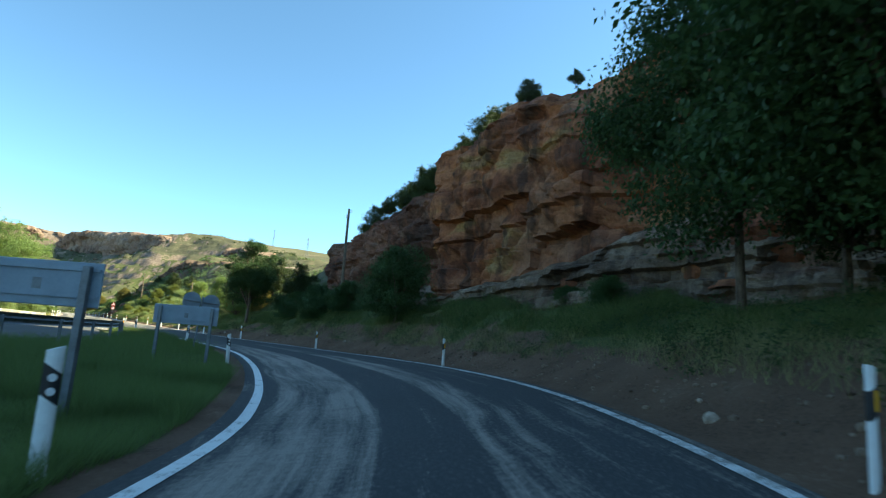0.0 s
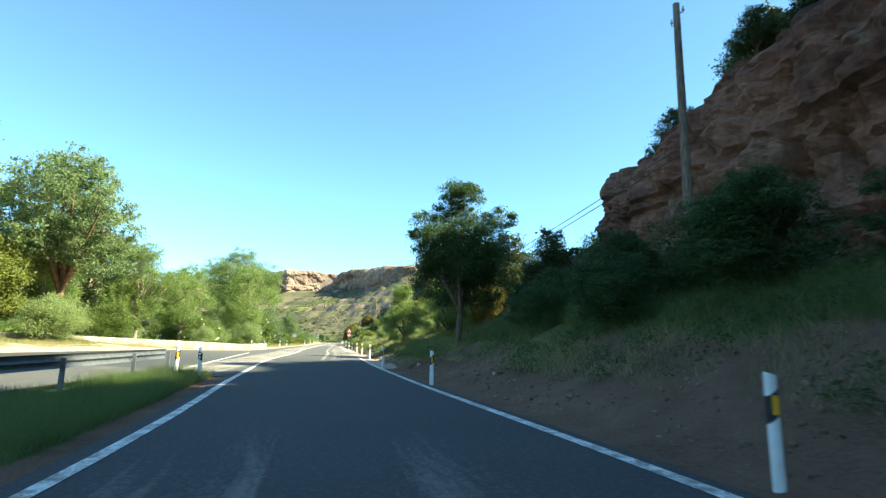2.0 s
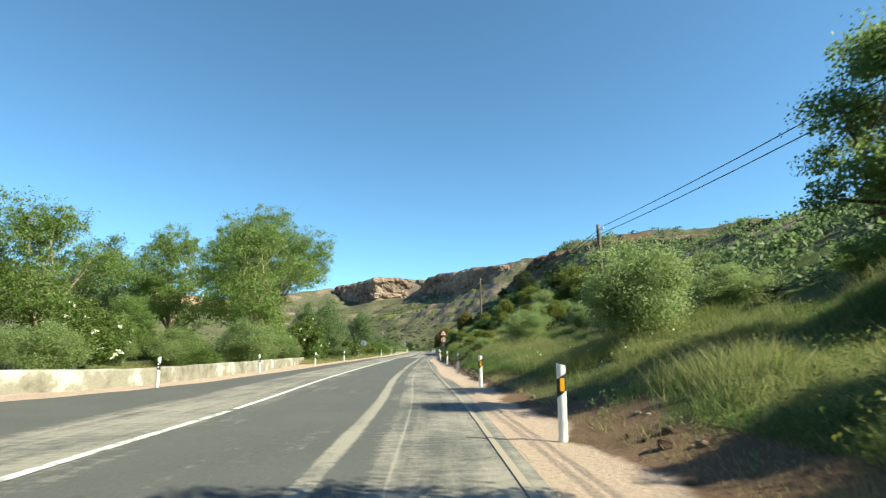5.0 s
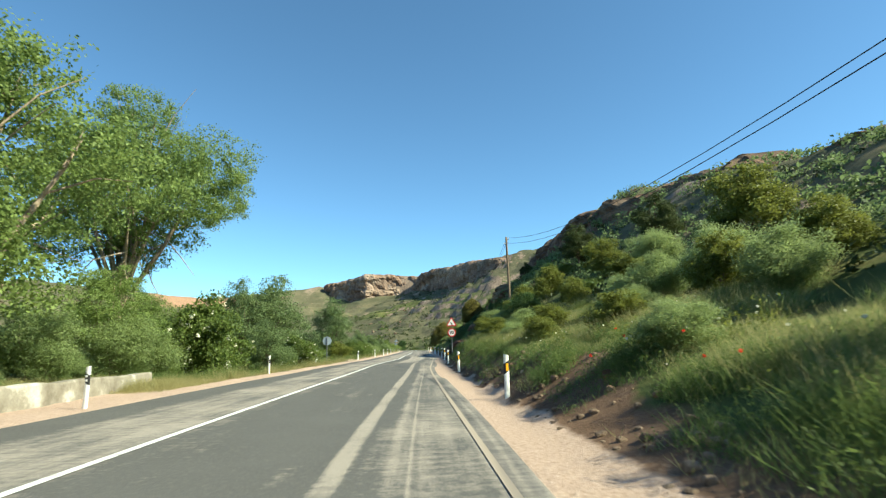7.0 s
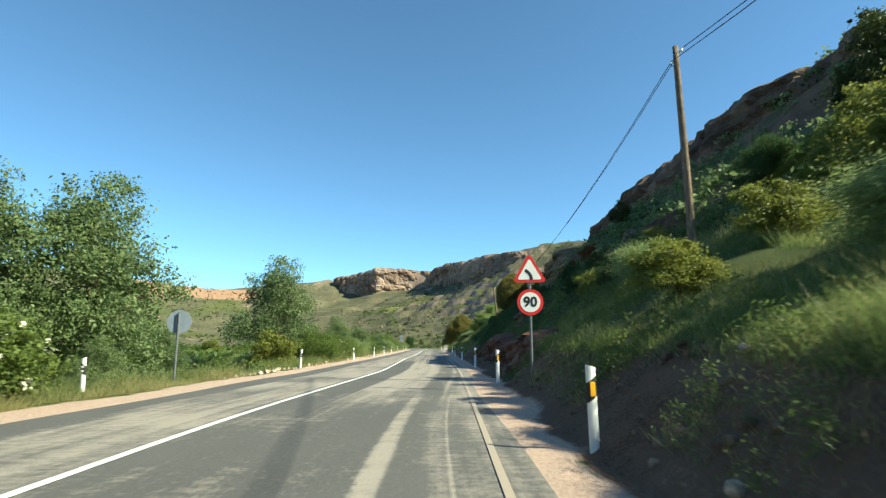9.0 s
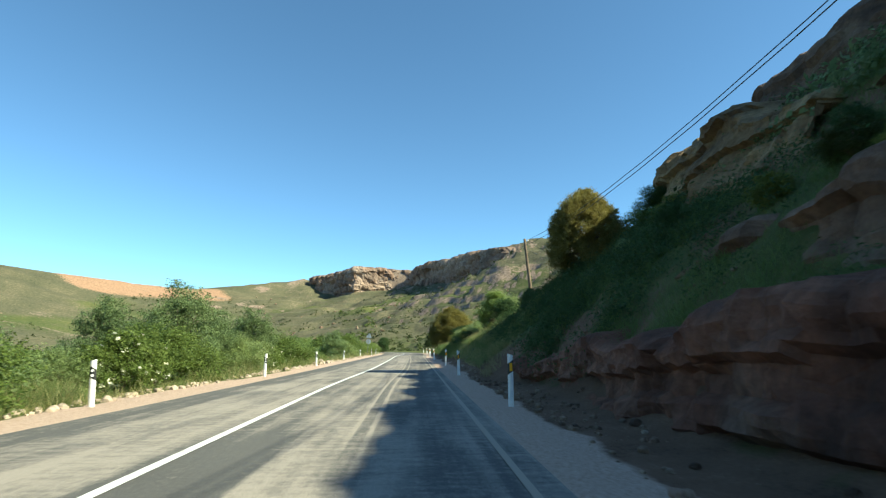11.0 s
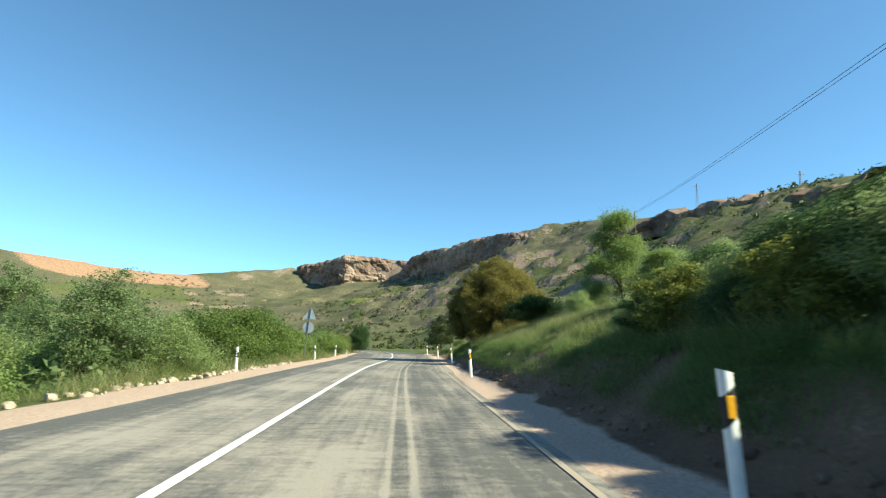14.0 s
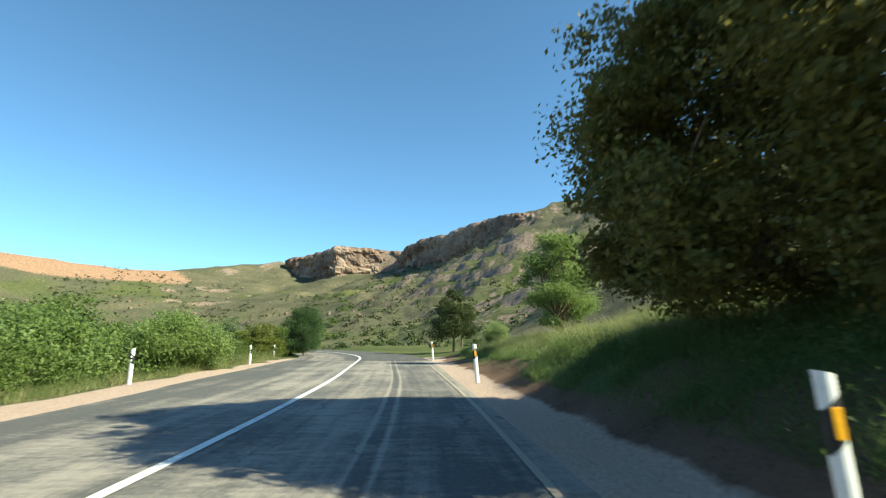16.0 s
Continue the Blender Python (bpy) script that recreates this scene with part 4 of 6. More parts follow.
# ---- delineator posts ----
def delineator(x, y, side, plain=False):
    label = "white marker post with a black band and " + ("amber reflector" if side > 0 else "two round reflectors")
    root = thing("marker_post", x, y, gz(x, y), label, "marker post", "marker posts along the road")
    bm = bmesh.new()
    n = 14
    ring = [(0.066 * math.cos(a), 0.048 * math.sin(a) * (1.0 if math.sin(a) < 0 else 0.55)) for a in [2 * math.pi * i / n for i in range(n)]]
    lows = [bm.verts.new((a, b, -0.35)) for a, b in ring]
    tops = [bm.verts.new((a, b, 1.03 + 0.05 * a / 0.066 * side * -0.4)) for a, b in ring]
    for i in range(n):
        bm.faces.new((lows[i], lows[(i + 1) % n], tops[(i + 1) % n], tops[i]))
    bm.faces.new(tops)
    bm.faces.new(lows[::-1])
    part("body", bm, M_WHITE, root, smooth=False)
    bm = bmesh.new()
    k = 1.035
    lows = [bm.verts.new((a * k, b * k, 0.62 + 0.05 * a / 0.066 * side)) for a, b in ring]
    tops = [bm.verts.new((a * k, b * k, 0.87 + 0.05 * a / 0.066 * side)) for a, b in ring]
    for i in range(n):
        bm.faces.new((lows[i], lows[(i + 1) % n], tops[(i + 1) % n], tops[i]))
    part("band", bm, M_BLACK, root, "black band")
    if side > 0:
        part("reflector", box(bmesh.new(), (-0.032, -0.058, 0.655), (0.032, -0.046, 0.835), 0.004), M_AMBER, root, "amber reflector")
    else:
        for z in (0.69, 0.80):
            bm = bmesh.new()
            rod(bm, (0, -0.044, z), (0, -0.058, z), 0.032, n=14)
            part("reflector", bm, M_REFLECT, root, "round white reflector")
    return root


right_posts = [(-4.12, -100.2), (3.3, -83.86), (4.2, -68.86), (3.19, -55.8), (2.4, -46.3), (2.5, -33.5), (2.45, -22.0), (2.39, -10.4), (2.1, -0.85), (2.02, 13.35), (1.8, 27.4), (1.95, 41.5), (2.2, 54), (2.41, 67.4), (2.42, 82.7), (2.35, 96.7),
               (2.5, 110.5), (2.35, 129.8), (2.41, 148.9), (3.05, 167.15), (2.75, 181), (2.3, 199)]
left_posts = [(-9.1, -9.8), (-9.17, 2.33), (-8.45, 14.4), (-9.0, 33), (-9.4, 49.5), (-7.6, 66), (-7.03, 83.05), (-6.68, 96.1), (-6.88, 110.7), (-7.37, 130.0), (-7.5, 149.3), (-7.3, 167.8), (-7.5, 181), (-7.9, 195), (-9.2, 206), (-11.5, 216), (-15, 225), (-20, 233)]
post_r = delineator(*right_posts[0], 1)
post_l = delineator(*left_posts[0], -1)
lean = np.random.default_rng(3)
for x, y in right_posts[1:]:
    late = 1.0 if y > 50 else 0.0
    copy_thing(post_r, pose(x, y, gz(x, y) + 0.04 + 0.09 * late, lean.normal(0, 0.8), lean.normal(0, 1.2) - 5.0 * (y > 120), lean.normal(0, 6)))
for x, y in left_posts[1:]:
    copy_thing(post_l, pose(x, y, gz(x, y), lean.normal(0, 0.8), lean.normal(0, 1.5), lean.normal(0, 6)))
for x, y in [(-9.81, -96.5), (-4.55, -81.8), (-3.32, -68.3), (-4.23, -54.1)]:
    copy_thing(post_l, pose(x, y, gz(x, y), 0, lean.normal(0, 1.5), lean.normal(0, 6)))
copy_thing(post_r, pose(-5.1, -53.6, gz(-5.1, -53.6), 0, 2, 10))


# ---- signs ----
def round_outline(r, z, n=28):
    return [(r * math.cos(2 * math.pi * i / n), z + r * math.sin(2 * math.pi * i / n)) for i in range(n)]


def tri_outline(r, z, rnd=0.07):
    pts = []
    for k in range(3):
        a = math.pi / 2 + k * 2 * math.pi / 3
        cx, cz = (r - 2 * rnd) * math.cos(a), (r - 2 * rnd) * math.sin(a)
        for j in range(-2, 3):
            b = a + j * math.pi / 6
            pts.append((cx + rnd * math.cos(b), z + cz + rnd * math.sin(b)))
    return pts


def text_mesh(txt, size, depth=0.003):
    cu = bpy.data.curves.new("lettering", "FONT")
    cu.body, cu.size, cu.align_x, cu.align_y, cu.extrude, cu.resolution_u, cu.offset = txt, size, "CENTER", "CENTER", depth, 3, 0.012
    ob = new("lettering_source", cu)
    me = bpy.data.meshes.new_from_object(ob)
    bpy.data.objects.remove(ob)
    return me


def warning_sign(x, y):
    z0 = gz(x, y)
    root = thing("road_sign", x, y, z0, "warning triangle of a bend over a round 90 limit sign", "road sign", turn=-4)
    part("pole", rod(bmesh.new(), (0, 0.05, -0.4), (0, 0.05, 3.45), 0.04, n=10), M_STEEL, root)
    tri = part("triangle", plate(bmesh.new(), tri_outline(0.58, 2.95), 0.0, 0.018), M_RED, root, "red-rimmed warning triangle")
    part("face", plate(bmesh.new(), tri_outline(0.42, 2.95, 0.04), -0.005, -0.001), M_SIGNWHITE, tri)
    bm = bmesh.new()
    outer, inner = [], []
    for i in range(9):
        a = i / 8 * 1.15
        cx, cz, r = -0.25, 2.74, 0.30
        outer.append((cx + (r + 0.045) * math.cos(a), cz + (r + 0.045) * math.sin(a)))
        inner.append((cx + (r - 0.045) * math.cos(a), cz + (r - 0.045) * math.sin(a)))
    plate(bm, [(p[0], p[1]) for p in outer + inner[::-1]], -0.009, -0.006)
    part("symbol", bm, M_BLACK, tri, "black bend symbol")
    disc = part("disc", plate(bmesh.new(), round_outline(0.38, 2.08), 0.0, 0.018), M_RED, root, "red-rimmed round limit sign")
    part("face", plate(bmesh.new(), round_outline(0.29, 2.08), -0.005, -0.001), M_SIGNWHITE, disc)
    me = text_mesh("90", 0.4)
    me.materials.append(M_BLACK)
    num = under("numeral", me, disc, "black number 90")
    num.matrix_basis = pose(0, -0.009, 2.08, 90, 0, 0)
    return root


warning_sign(2.75, 50.2)


def double_back_sign(x, y):
    """Seen from behind: a triangle over a disc."""
    z0 = gz(x, y)
    root = thing("road_sign", x, y, z0, "grey back of a triangle and disc sign on a leaning pole", "road sign", turn=3)
    root.matrix_basis = pose(x, y, z0 + 0.15, 0, 5, 6)
    part("pole", rod(bmesh.new(), (0, -0.05, -0.4), (0, -0.05, 3.75), 0.04, n=10), M_STEEL, root)
    part("triangle", plate(bmesh.new(), tri_outline(0.6, 3.25), 0.0, 0.02), M_SIGNBACK, root, "grey back of the triangle")
    part("disc", plate(bmesh.new(), round_outline(0.42, 2.3), 0.0, 0.02), M_SIGNBACK, root, "grey back of the disc")
    part("rim", plate(bmesh.new(), round_outline(0.425, 2.3), 0.021, 0.024), M_RED, root)
    return root


double_back_sign(-8.1, 167.6)


def twin_discs(x, y):
    z0 = gz(x, y)
    root = thing("road_sign", x, y, z0, "grey backs of two round signs sharing one pole", "road sign")
    root.matrix_basis = pose(x, y, z0 + 0.12, 0, 3, 12)
    part("pole", rod(bmesh.new(), (0, -0.06, -0.4), (0, -0.06, 2.45), 0.045, n=10), M_STEEL, root)
    for sx in (-0.49, 0.49):
        d = part("disc", plate(bmesh.new(), [(px + sx, pz) for px, pz in round_outline(0.46, 2.15)], 0.0, 0.02), M_SIGNBACK, root, "grey sign back")
        part("stiffener", box(bmesh.new(), (sx - 0.42, -0.03, 2.12), (sx + 0.42, -0.001, 2.18), 0.006), M_STEEL, d)
    part("bracket", box(bmesh.new(), (-0.6, -0.045, 2.1), (0.6, -0.032, 2.14), 0.004), M_STEEL, root)
    return root


twin_discs(-3.82, -72.6)


def panel_back(x, y, turn, w, h, zc, label):
    z0 = gz(x, y)
    root = thing("direction_sign", x, y, z0, label, "road sign", turn=turn)
    board = part("board", box(bmesh.new(), (-w / 2, 0.0, zc - h / 2), (w / 2, 0.03, zc + h / 2), 0.012), M_SIGNBACK, root, "grey back of the board")
    part("plate", box(bmesh.new(), (-0.06, -0.006, zc - 0.09), (0.06, -0.001, zc + 0.06)), M_STEEL, board, "small maker's plate")
    for k in (-0.3, 0.3):
        part("rail", box(bmesh.new(), (-w / 2 + 0.03, -0.03, zc + k * h), (w / 2 - 0.03, -0.001, zc + k * h + 0.04)), M_SIGNBACK, board)
    for px in (-w * 0.4, w * 0.4):
        part("pole", box(bmesh.new(), (px - 0.05, -0.12, -0.4), (px + 0.05, -0.032, zc + h / 2 - 0.05), 0.01), M_STEEL, root)
    return root


panel_back(-10.1, -92.9, -34, 1.7, 0.6, 1.7, "grey back of a long direction board on two posts")
panel_back(-6.15, -82.1, -22, 2.0, 0.62, 1.6, "grey back of a short direction board on two posts")


def square_back(x, y):
    z0 = gz(x, y)
    root = thing("road_sign", x, y, z0, "grey back of an octagonal sign on a pole", "road sign", turn=5)
    part("pole", rod(bmesh.new(), (0, -0.05, -0.4), (0, -0.05, 2.6), 0.04, n=10), M_STEEL, root)
    part("plate", plate(bmesh.new(), round_outline(0.45, 2.25, 8), 0.0, 0.02), M_SIGNBACK, root)
    return root


square_back(-9.3, 54.5)


# ---- power line ----
def utility_pole(x, y, foot, top, label="weathered wooden power pole carrying two cables"):
    root = thing("utility_pole", x, y, foot, label, "pole", "power line poles")
    h = top - foot
    bm = bmesh.new()
    rings = []
    for k in range(9):
        f = k / 8
        r = 0.15 - 0.055 * f
        rings.append([bm.verts.new((r * math.cos(a) + 0.02 * math.sin(f * 5), r * math.sin(a), -0.6 + (h + 0.6) * f)) for a in [2 * math.pi * i / 10 for i in range(10)]])
    for a, b in zip(rings, rings[1:]):
        for i in range(10):
            bm.faces.new((a[i], a[(i + 1) % 10], b[(i + 1) % 10], b[i]))
    bm.faces.new(rings[-1])
    part("shaft", bm, M_POLE, root, smooth=True)
    for z, s in ((h - 0.25, 1), (h - 0.75, -1)):
        bm = rod(bmesh.new(), (0, 0, z), (0.2 * s, 0, z), 0.015, n=6)
        rod(bm, (0.2 * s, 0, z), (0.2 * s, 0, z + 0.12), 0.012, n=6)
        br = part("bracket", bm, M_STEEL, root)
        bm = rod(bmesh.new(), (0.2 * s, 0, z + 0.08), (0.2 * s, 0, z + 0.2), 0.045, 0.03, n=10)
        part("insulator", bm, M_WHITE, br, "pale insulator")
    return root


POLES = [(9.6, -60.2, 3.3, 11.5), (9.1, -3.6, 1.7, 7.32), (8.5, 52.0, 4.3, 11.7), (8.18, 108.3, 3.57, 9.05), (43, 226, gz(43, 226), 28.0), (9.2, 248, 0, 7.6)]
for p in POLES:
    utility_pole(*p)
leaner = [ob for ob in bpy.data.objects if ob.name.startswith("utility_pole") and abs(ob.location.y - 108.3) < 0.1][0]
leaner.matrix_basis = pose(8.58, 108.3, 3.57, 0, -4.3, 0)
for off, drop in ((0.2, 0.08), (-0.2, 0.58)):
    root = tagged(new("power_cable"), "thin black overhead power cable", "cable", "power line cables")
    ends = [(9.6, -60.2, 0, 7.3)] + POLES[1:5] + [(95, 330, 0, 62)]
    for a, b, sag in zip(ends, ends[1:], (4.0, 7.2, 8.5, 3.2, 5.0)):
        cu = bpy.data.curves.new("span", "CURVE")
        cu.dimensions, cu.bevel_depth, cu.bevel_resolution = "3D", 0.014, 1
        sp = cu.splines.new("POLY")
        sp.points.add(14)
        for i in range(15):
            f = i / 14
            sp.points[i].co = (a[0] + off + (b[0] - a[0]) * f, a[1] + (b[1] - a[1]) * f, a[3] - drop + (b[3] - a[3]) * f - sag * f * (1 - f), 1)
        cu.materials.append(M_WIRE)
        me_src = new("span_source", cu)
        me = bpy.data.meshes.new_from_object(me_src)
        bpy.data.objects.remove(me_src)
        under("span", me, root)


# ---- trees and shrubs ----
def unit(n, g):
    v = g.normal(size=(n, 3))
    return v / np.linalg.norm(v, axis=1)[:, None]


def foliage(lobes, clumps, per, size, seed, spread=0.3, aspect=0.55, hollow=0.55, flat=0.0):
    """Leaves in many small clumps about the skin of a set of lobes (x, y, z, rx, ry, rz). Returns corners, four a leaf."""
    g = np.random.default_rng(seed)
    lobes = np.asarray(lobes, float)
    area = lobes[:, 3] * lobes[:, 4] + lobes[:, 4] * lobes[:, 5]
    which = g.choice(len(lobes), clumps, p=area / area.sum())
    L = lobes[which]
    d = unit(clumps, g)
    r = hollow + (1.08 - hollow) * g.random(clumps) ** 0.5
    sprig = g.random(clumps) < 0.16
    r = np.where(sprig, r + 0.24 * g.random(clumps) * np.minimum(1, 1.2 / L[:, 3:].mean(1)), r)
    c = L[:, :3] + d * L[:, 3:] * r[:, None]
    cs = spread * np.minimum(L[:, 3:].mean(1), 1.3) * (0.6 + 0.8 * g.random(clumps)) * np.where(sprig, 0.55, 1.0)
    p = np.repeat(c, per, 0) + np.clip(g.normal(size=(clumps * per, 3)), -1.7, 1.7) * np.repeat(cs, per)[:, None] * np.array([1, 1, 0.7])
    n = clumps * per
    out = np.repeat(d, per, 0) * 0.6 + unit(n, g) + np.array([0, 0, 0.35 + flat])
    out /= np.linalg.norm(out, axis=1)[:, None]
    a = np.cross(out, unit(n, g))
    a /= np.linalg.norm(a, axis=1)[:, None] + 1e-9
    b = np.cross(out, a)
    s = size * (0.55 + 0.9 * g.random(n))[:, None]
    tip, side = a * s, b * s * aspect
    bend = out * s * 0.18
    V = np.stack([p - tip, p + side + bend, p + tip, p - side + bend], 1)
    return V.reshape(-1, 3)


def branches(base, tips, r0, seed, fork=0.35, bow=0.25):
    """A tapered trunk that divides towards each tip."""
    g = np.random.default_rng(seed)
    bm = bmesh.new()

    def limb(points, r_from, r_to):
        n = len(points)
        for i in range(n - 1):
            f0, f1 = i / (n - 1), (i + 1) / (n - 1)
            rod(bm, points[i], points[i + 1], r_from + (r_to - r_from) * f0, r_from + (r_to - r_from) * f1, n=7, caps=False)
    tips = [Vector(t) for t in tips]
    mean = sum(tips, Vector()) / len(tips)
    base = Vector(base)
    knot = base + (mean - base) * fork + Vector((g.normal(0, 0.12), g.normal(0, 0.12), 0))
    mid = (base + knot) / 2 + Vector((g.normal(0, 0.08), g.normal(0, 0.08), 0))
    limb([base + Vector((0, 0, -0.4)), mid, knot], r0, r0 * 0.72)
    for t in tips:
        c = knot + (t - knot) * 0.5 + Vector((g.normal(0, bow), g.normal(0, bow), g.normal(0, bow) + 0.2))
        e = knot + (t - knot) * 0.78 + Vector((g.normal(0, bow * 0.5), g.normal(0, bow * 0.5), 0.1))
        limb([knot, c, e, t], r0 * 0.5, r0 * 0.08)
        for _ in range(3):
            f = g.uniform(0.35, 0.9)
            q = knot + (t - knot) * f
            w = Vector(unit(1, g)[0]) * (t - knot).length * 0.35
            limb([c + (q - c) * 0.6, q + w * 0.5, q + w + Vector((0, 0, 0.15))], r0 * 0.16, r0 * 0.04)
    return bm


def crown_lobes(height_, low, radius, count, seed, shape=1.0, squash=0.8):
    """Lobes of mixed size that fill an uneven crown from low to height_."""
    g = np.random.default_rng(seed)
    out = []
    for k in range(count):
        f = (k + 0.5) / count
        r = radius * g.uniform(0.2, 0.5) * (1.0 - 0.25 * f)
        z = low + r * squash + (height_ - low - 2 * r * squash) * min(1.0, max(0.0, f + g.uniform(-0.13, 0.13)))
        wide = math.sqrt(max(0.1, 1 - (2 * f - 0.8) ** 2 * shape))
        reach = (radius - r) * wide * g.uniform(0.35, 1.3)
        a = k * 2.4 + g.uniform(-0.7, 0.7)
        out.append((reach * math.cos(a), reach * math.sin(a), z, r * g.uniform(0.85, 1.25), r * g.uniform(0.85, 1.25), r * squash * g.uniform(0.8, 1.15)))
    return out


def dome_lobes(h, low, radius, count, r, seed):
    """Small clumps set over the skin of a dome, wider below than above, round a darker core."""
    g = np.random.default_rng(seed)
    mid, half = low + (h - low) * 0.42, (h - low) * 0.58
    out = []
    for k in range(count):
        up = 1 - 1.75 * (k + 0.5) / count
        a = k * 2.39996 + g.uniform(-0.3, 0.3)
        flat = math.sqrt(max(0.0, 1 - up * up)) if up > 0 else 1.0 - 0.12 * up * up
        q = r * g.uniform(0.7, 1.3)
        reach = radius * flat * (1 - 0.16 * max(0.0, up)) * g.uniform(0.84, 1.02) - 0.6 * q
        z = mid + up * (half if up > 0 else (mid - low) / 0.75) * g.uniform(0.93, 1.0) - 0.5 * q * (up > 0)
        out.append((reach * math.cos(a), reach * math.sin(a), max(low + 0.5 * q, z), q, q, q * 0.85))
    out.append((0, 0, low + (h - low) * 0.45, radius * 0.55, radius * 0.55, (h - low) * 0.33))
    return out


def tree(name, label, x, y, h, low, radius, leaf, bark, seed, lobes=9, clumps=150, per=42, size=0.13, category="tree", z=None, trunk=None, spread=0.3, flower=0, shape=1.0, group="", hollow=0.42, full=0.0, lobe_set=None):
    root = thing(name, x, y, (gz(x, y) if z is None else z) - 0.05, label, category, group)
    L = lobe_set or crown_lobes(h, low, radius, int(lobes * 1.7), seed, shape)
    tips = [l[:3] for l in L[::max(2, len(L) // 14)]]
    if full:
        L = L + [(0, 0, low + (h - low) * 0.47, radius * full, radius * full * 0.95, (h - low) * 0.5 * full)]
    part("trunk", branches((0, 0, 0), tips, trunk or h * 0.018 + 0.03, seed), bark, root, smooth=True)
    under("crown", quads_mesh("crown", foliage(L, int(clumps * 3.0), per, size * 0.74, seed, spread * 0.95, hollow=hollow), leaf), root)
    if flower:
        g = np.random.default_rng(seed + 1)
        V = foliage([(a, b, c, r * 1.12, s * 1.12, t * 1.12) for a, b, c, r, s, t in L], flower, 14, 0.05, seed + 2, 0.09, 0.9, 0.95, 1.0)
        under("blossom", quads_mesh("blossom", V, L_FLOWER), root, "flat cream flower heads")
    return root


def again(proto, x, y, scale=(1, 1, 1), turn=0.0, z=None):
    s = scale if isinstance(scale, tuple) else (scale,) * 3
    return copy_thing(proto, pose(x, y, (gz(x, y) if z is None else z) - 0.05, 0, 0, turn) @ Matrix.Diagonal((*s, 1)))


BUSHES = []
# right side: the slip road and the cliff's foot
leafy_big = tree("tree", "large dark leafy tree overhanging the slip road", -0.9, -99.6, 12.5, 2.2, 4.2, L_DARK, M_BARK, 101, 14, 360, 50, 0.1, trunk=0.17)
dark_tree = tree("tree", "dense dark tree shading the cliff's foot", 7.6, -98.6, 9.5, 0.4, 3.2, L_OAK, M_BARK, 102, 14, 300, 50, 0.1)
again(leafy_big, 3.4, -95.6, (0.78, 0.78, 1.0), 130)
again(leafy_big, 2.6, -99.0, (0.9, 0.9, 0.95), 230)
again(dark_tree, 7.2, -96.4, (0.7, 0.7, 0.95), 300)
again(dark_tree, 9.8, -103, (1.1, 1.1, 1.2), 120)
again(dark_tree, 5.6, -101.5, (0.8, 0.8, 0.9), 220)
round_bush = tree("shrub", "tall rounded dark green shrub at the foot of the cliff", 7.8, -72, 5.0, 0.5, 2.7, L_DARK, M_BARK, 103, 13, 290, 68, 0.062, "shrub", trunk=0.09, hollow=0.5, full=0.55)
for x, y, s, t in ((8.6, -63.5, 0.62, 40), (7.4, -60, 0.5, 120), (9.2, -57.5, 0.55, 200), (7.6, -54, 0.42, 300), (9.5, -51, 0.55, 10), (10.4, -84, 0.3, 80), (10.2, -46, 0.5, 150), (8.2, -88, 0.35, 30), (10.4, -66.5, 0.5, 260), (9.8, -60.5, 0.4, 320)):
    again(round_bush, x, y, (s * 1.3, s * 1.05, s * 0.85), t)
tree("tree", "tall dark green roadside tree with open airy crown", 6.0, -47.1, 8.6, 2.2, 3.5, L_DARK, M_BARK, 107, 11, 320, 105, 0.062, spread=0.22, hollow=0.45)
bronze = tree("tree", "big rounded tree with bronze young leaves beside the road", 7.0, 170.8, 6.9, 0.0, 4.1, L_BRONZE, M_BARK, 137, 20, 1000, 96, 0.064, trunk=0.24, hollow=0.45, spread=0.3, lobe_set=dome_lobes(6.9, 0.2, 4.05, 95, 0.72, 137))
oak = tree("tree", "dense olive-green holm oak on the slope", 13.6, -31, 6.2, 0.8, 2.7, L_OAK, M_BARK, 109, 12, 230, 46, 0.085)
young = tree("tree", "young light green tree on the bank", 5.4, -28, 5.2, 0.5, 1.6, L_WILLOW, M_BARK, 113, 13, 180, 68, 0.055, spread=0.42, hollow=0.25)
again(young, 7.5, -38, 0.8, 100)
# added to the right of the view, to shade the verge
again(young, 9.6, -20.5, 1.0, 40)
for x, y, s, t in ((6.8, 4.7, 0.7, 10), (8.9, 12.8, 0.55, 130), (7.2, 18.0, 0.42, 260), (10.6, 18.6, 0.75, 20), (9.4, 21.0, 0.7, 90)):
    BUSHES.append((x, y, s, t))
again(oak, 12.5, -27.5, 0.75, 260)

again(oak, 13, -42, 0.8, 50)
# oaks on the ridge, mostly added to throw shade on the road below
for x, y, s, t in ((20.5, -62, 1.0, 77), (22.2, -65, 1.1, 155), (18.4, -60.5, 0.8, 222), (24, -62, 1.1, 31), (20.5, -55, 1.0, 77), (22, -51, 1.0, 155), (19.5, -58, 0.9, 222), (24, -57, 1.0, 301), (21, -44, 0.9, 20), (25, -48, 1.1, 80), (16.6, -55.3, 0.8, 140), (30, -52, 1.2, 250), (34, -45, 1.2, 310), (29, -47, 1.0, 40)):
    again(oak, x, y, s, t)
again(oak, 12.5, -22, 0.6, 140)
for x, y, s, t in ((17.0, -97, 0.5, 0), (14.9, -66, 0.45, 90), (15.2, -57, 0.35, 200), (18.6, -72, 0.44, 10), (19.0, -76.5, 0.22, 60)):
    again(oak, x, y, s, t, z={-97: 18.2, -66: 13.2, -57: 12.2, -72: 19.7, -76.5: 20.3}[y])
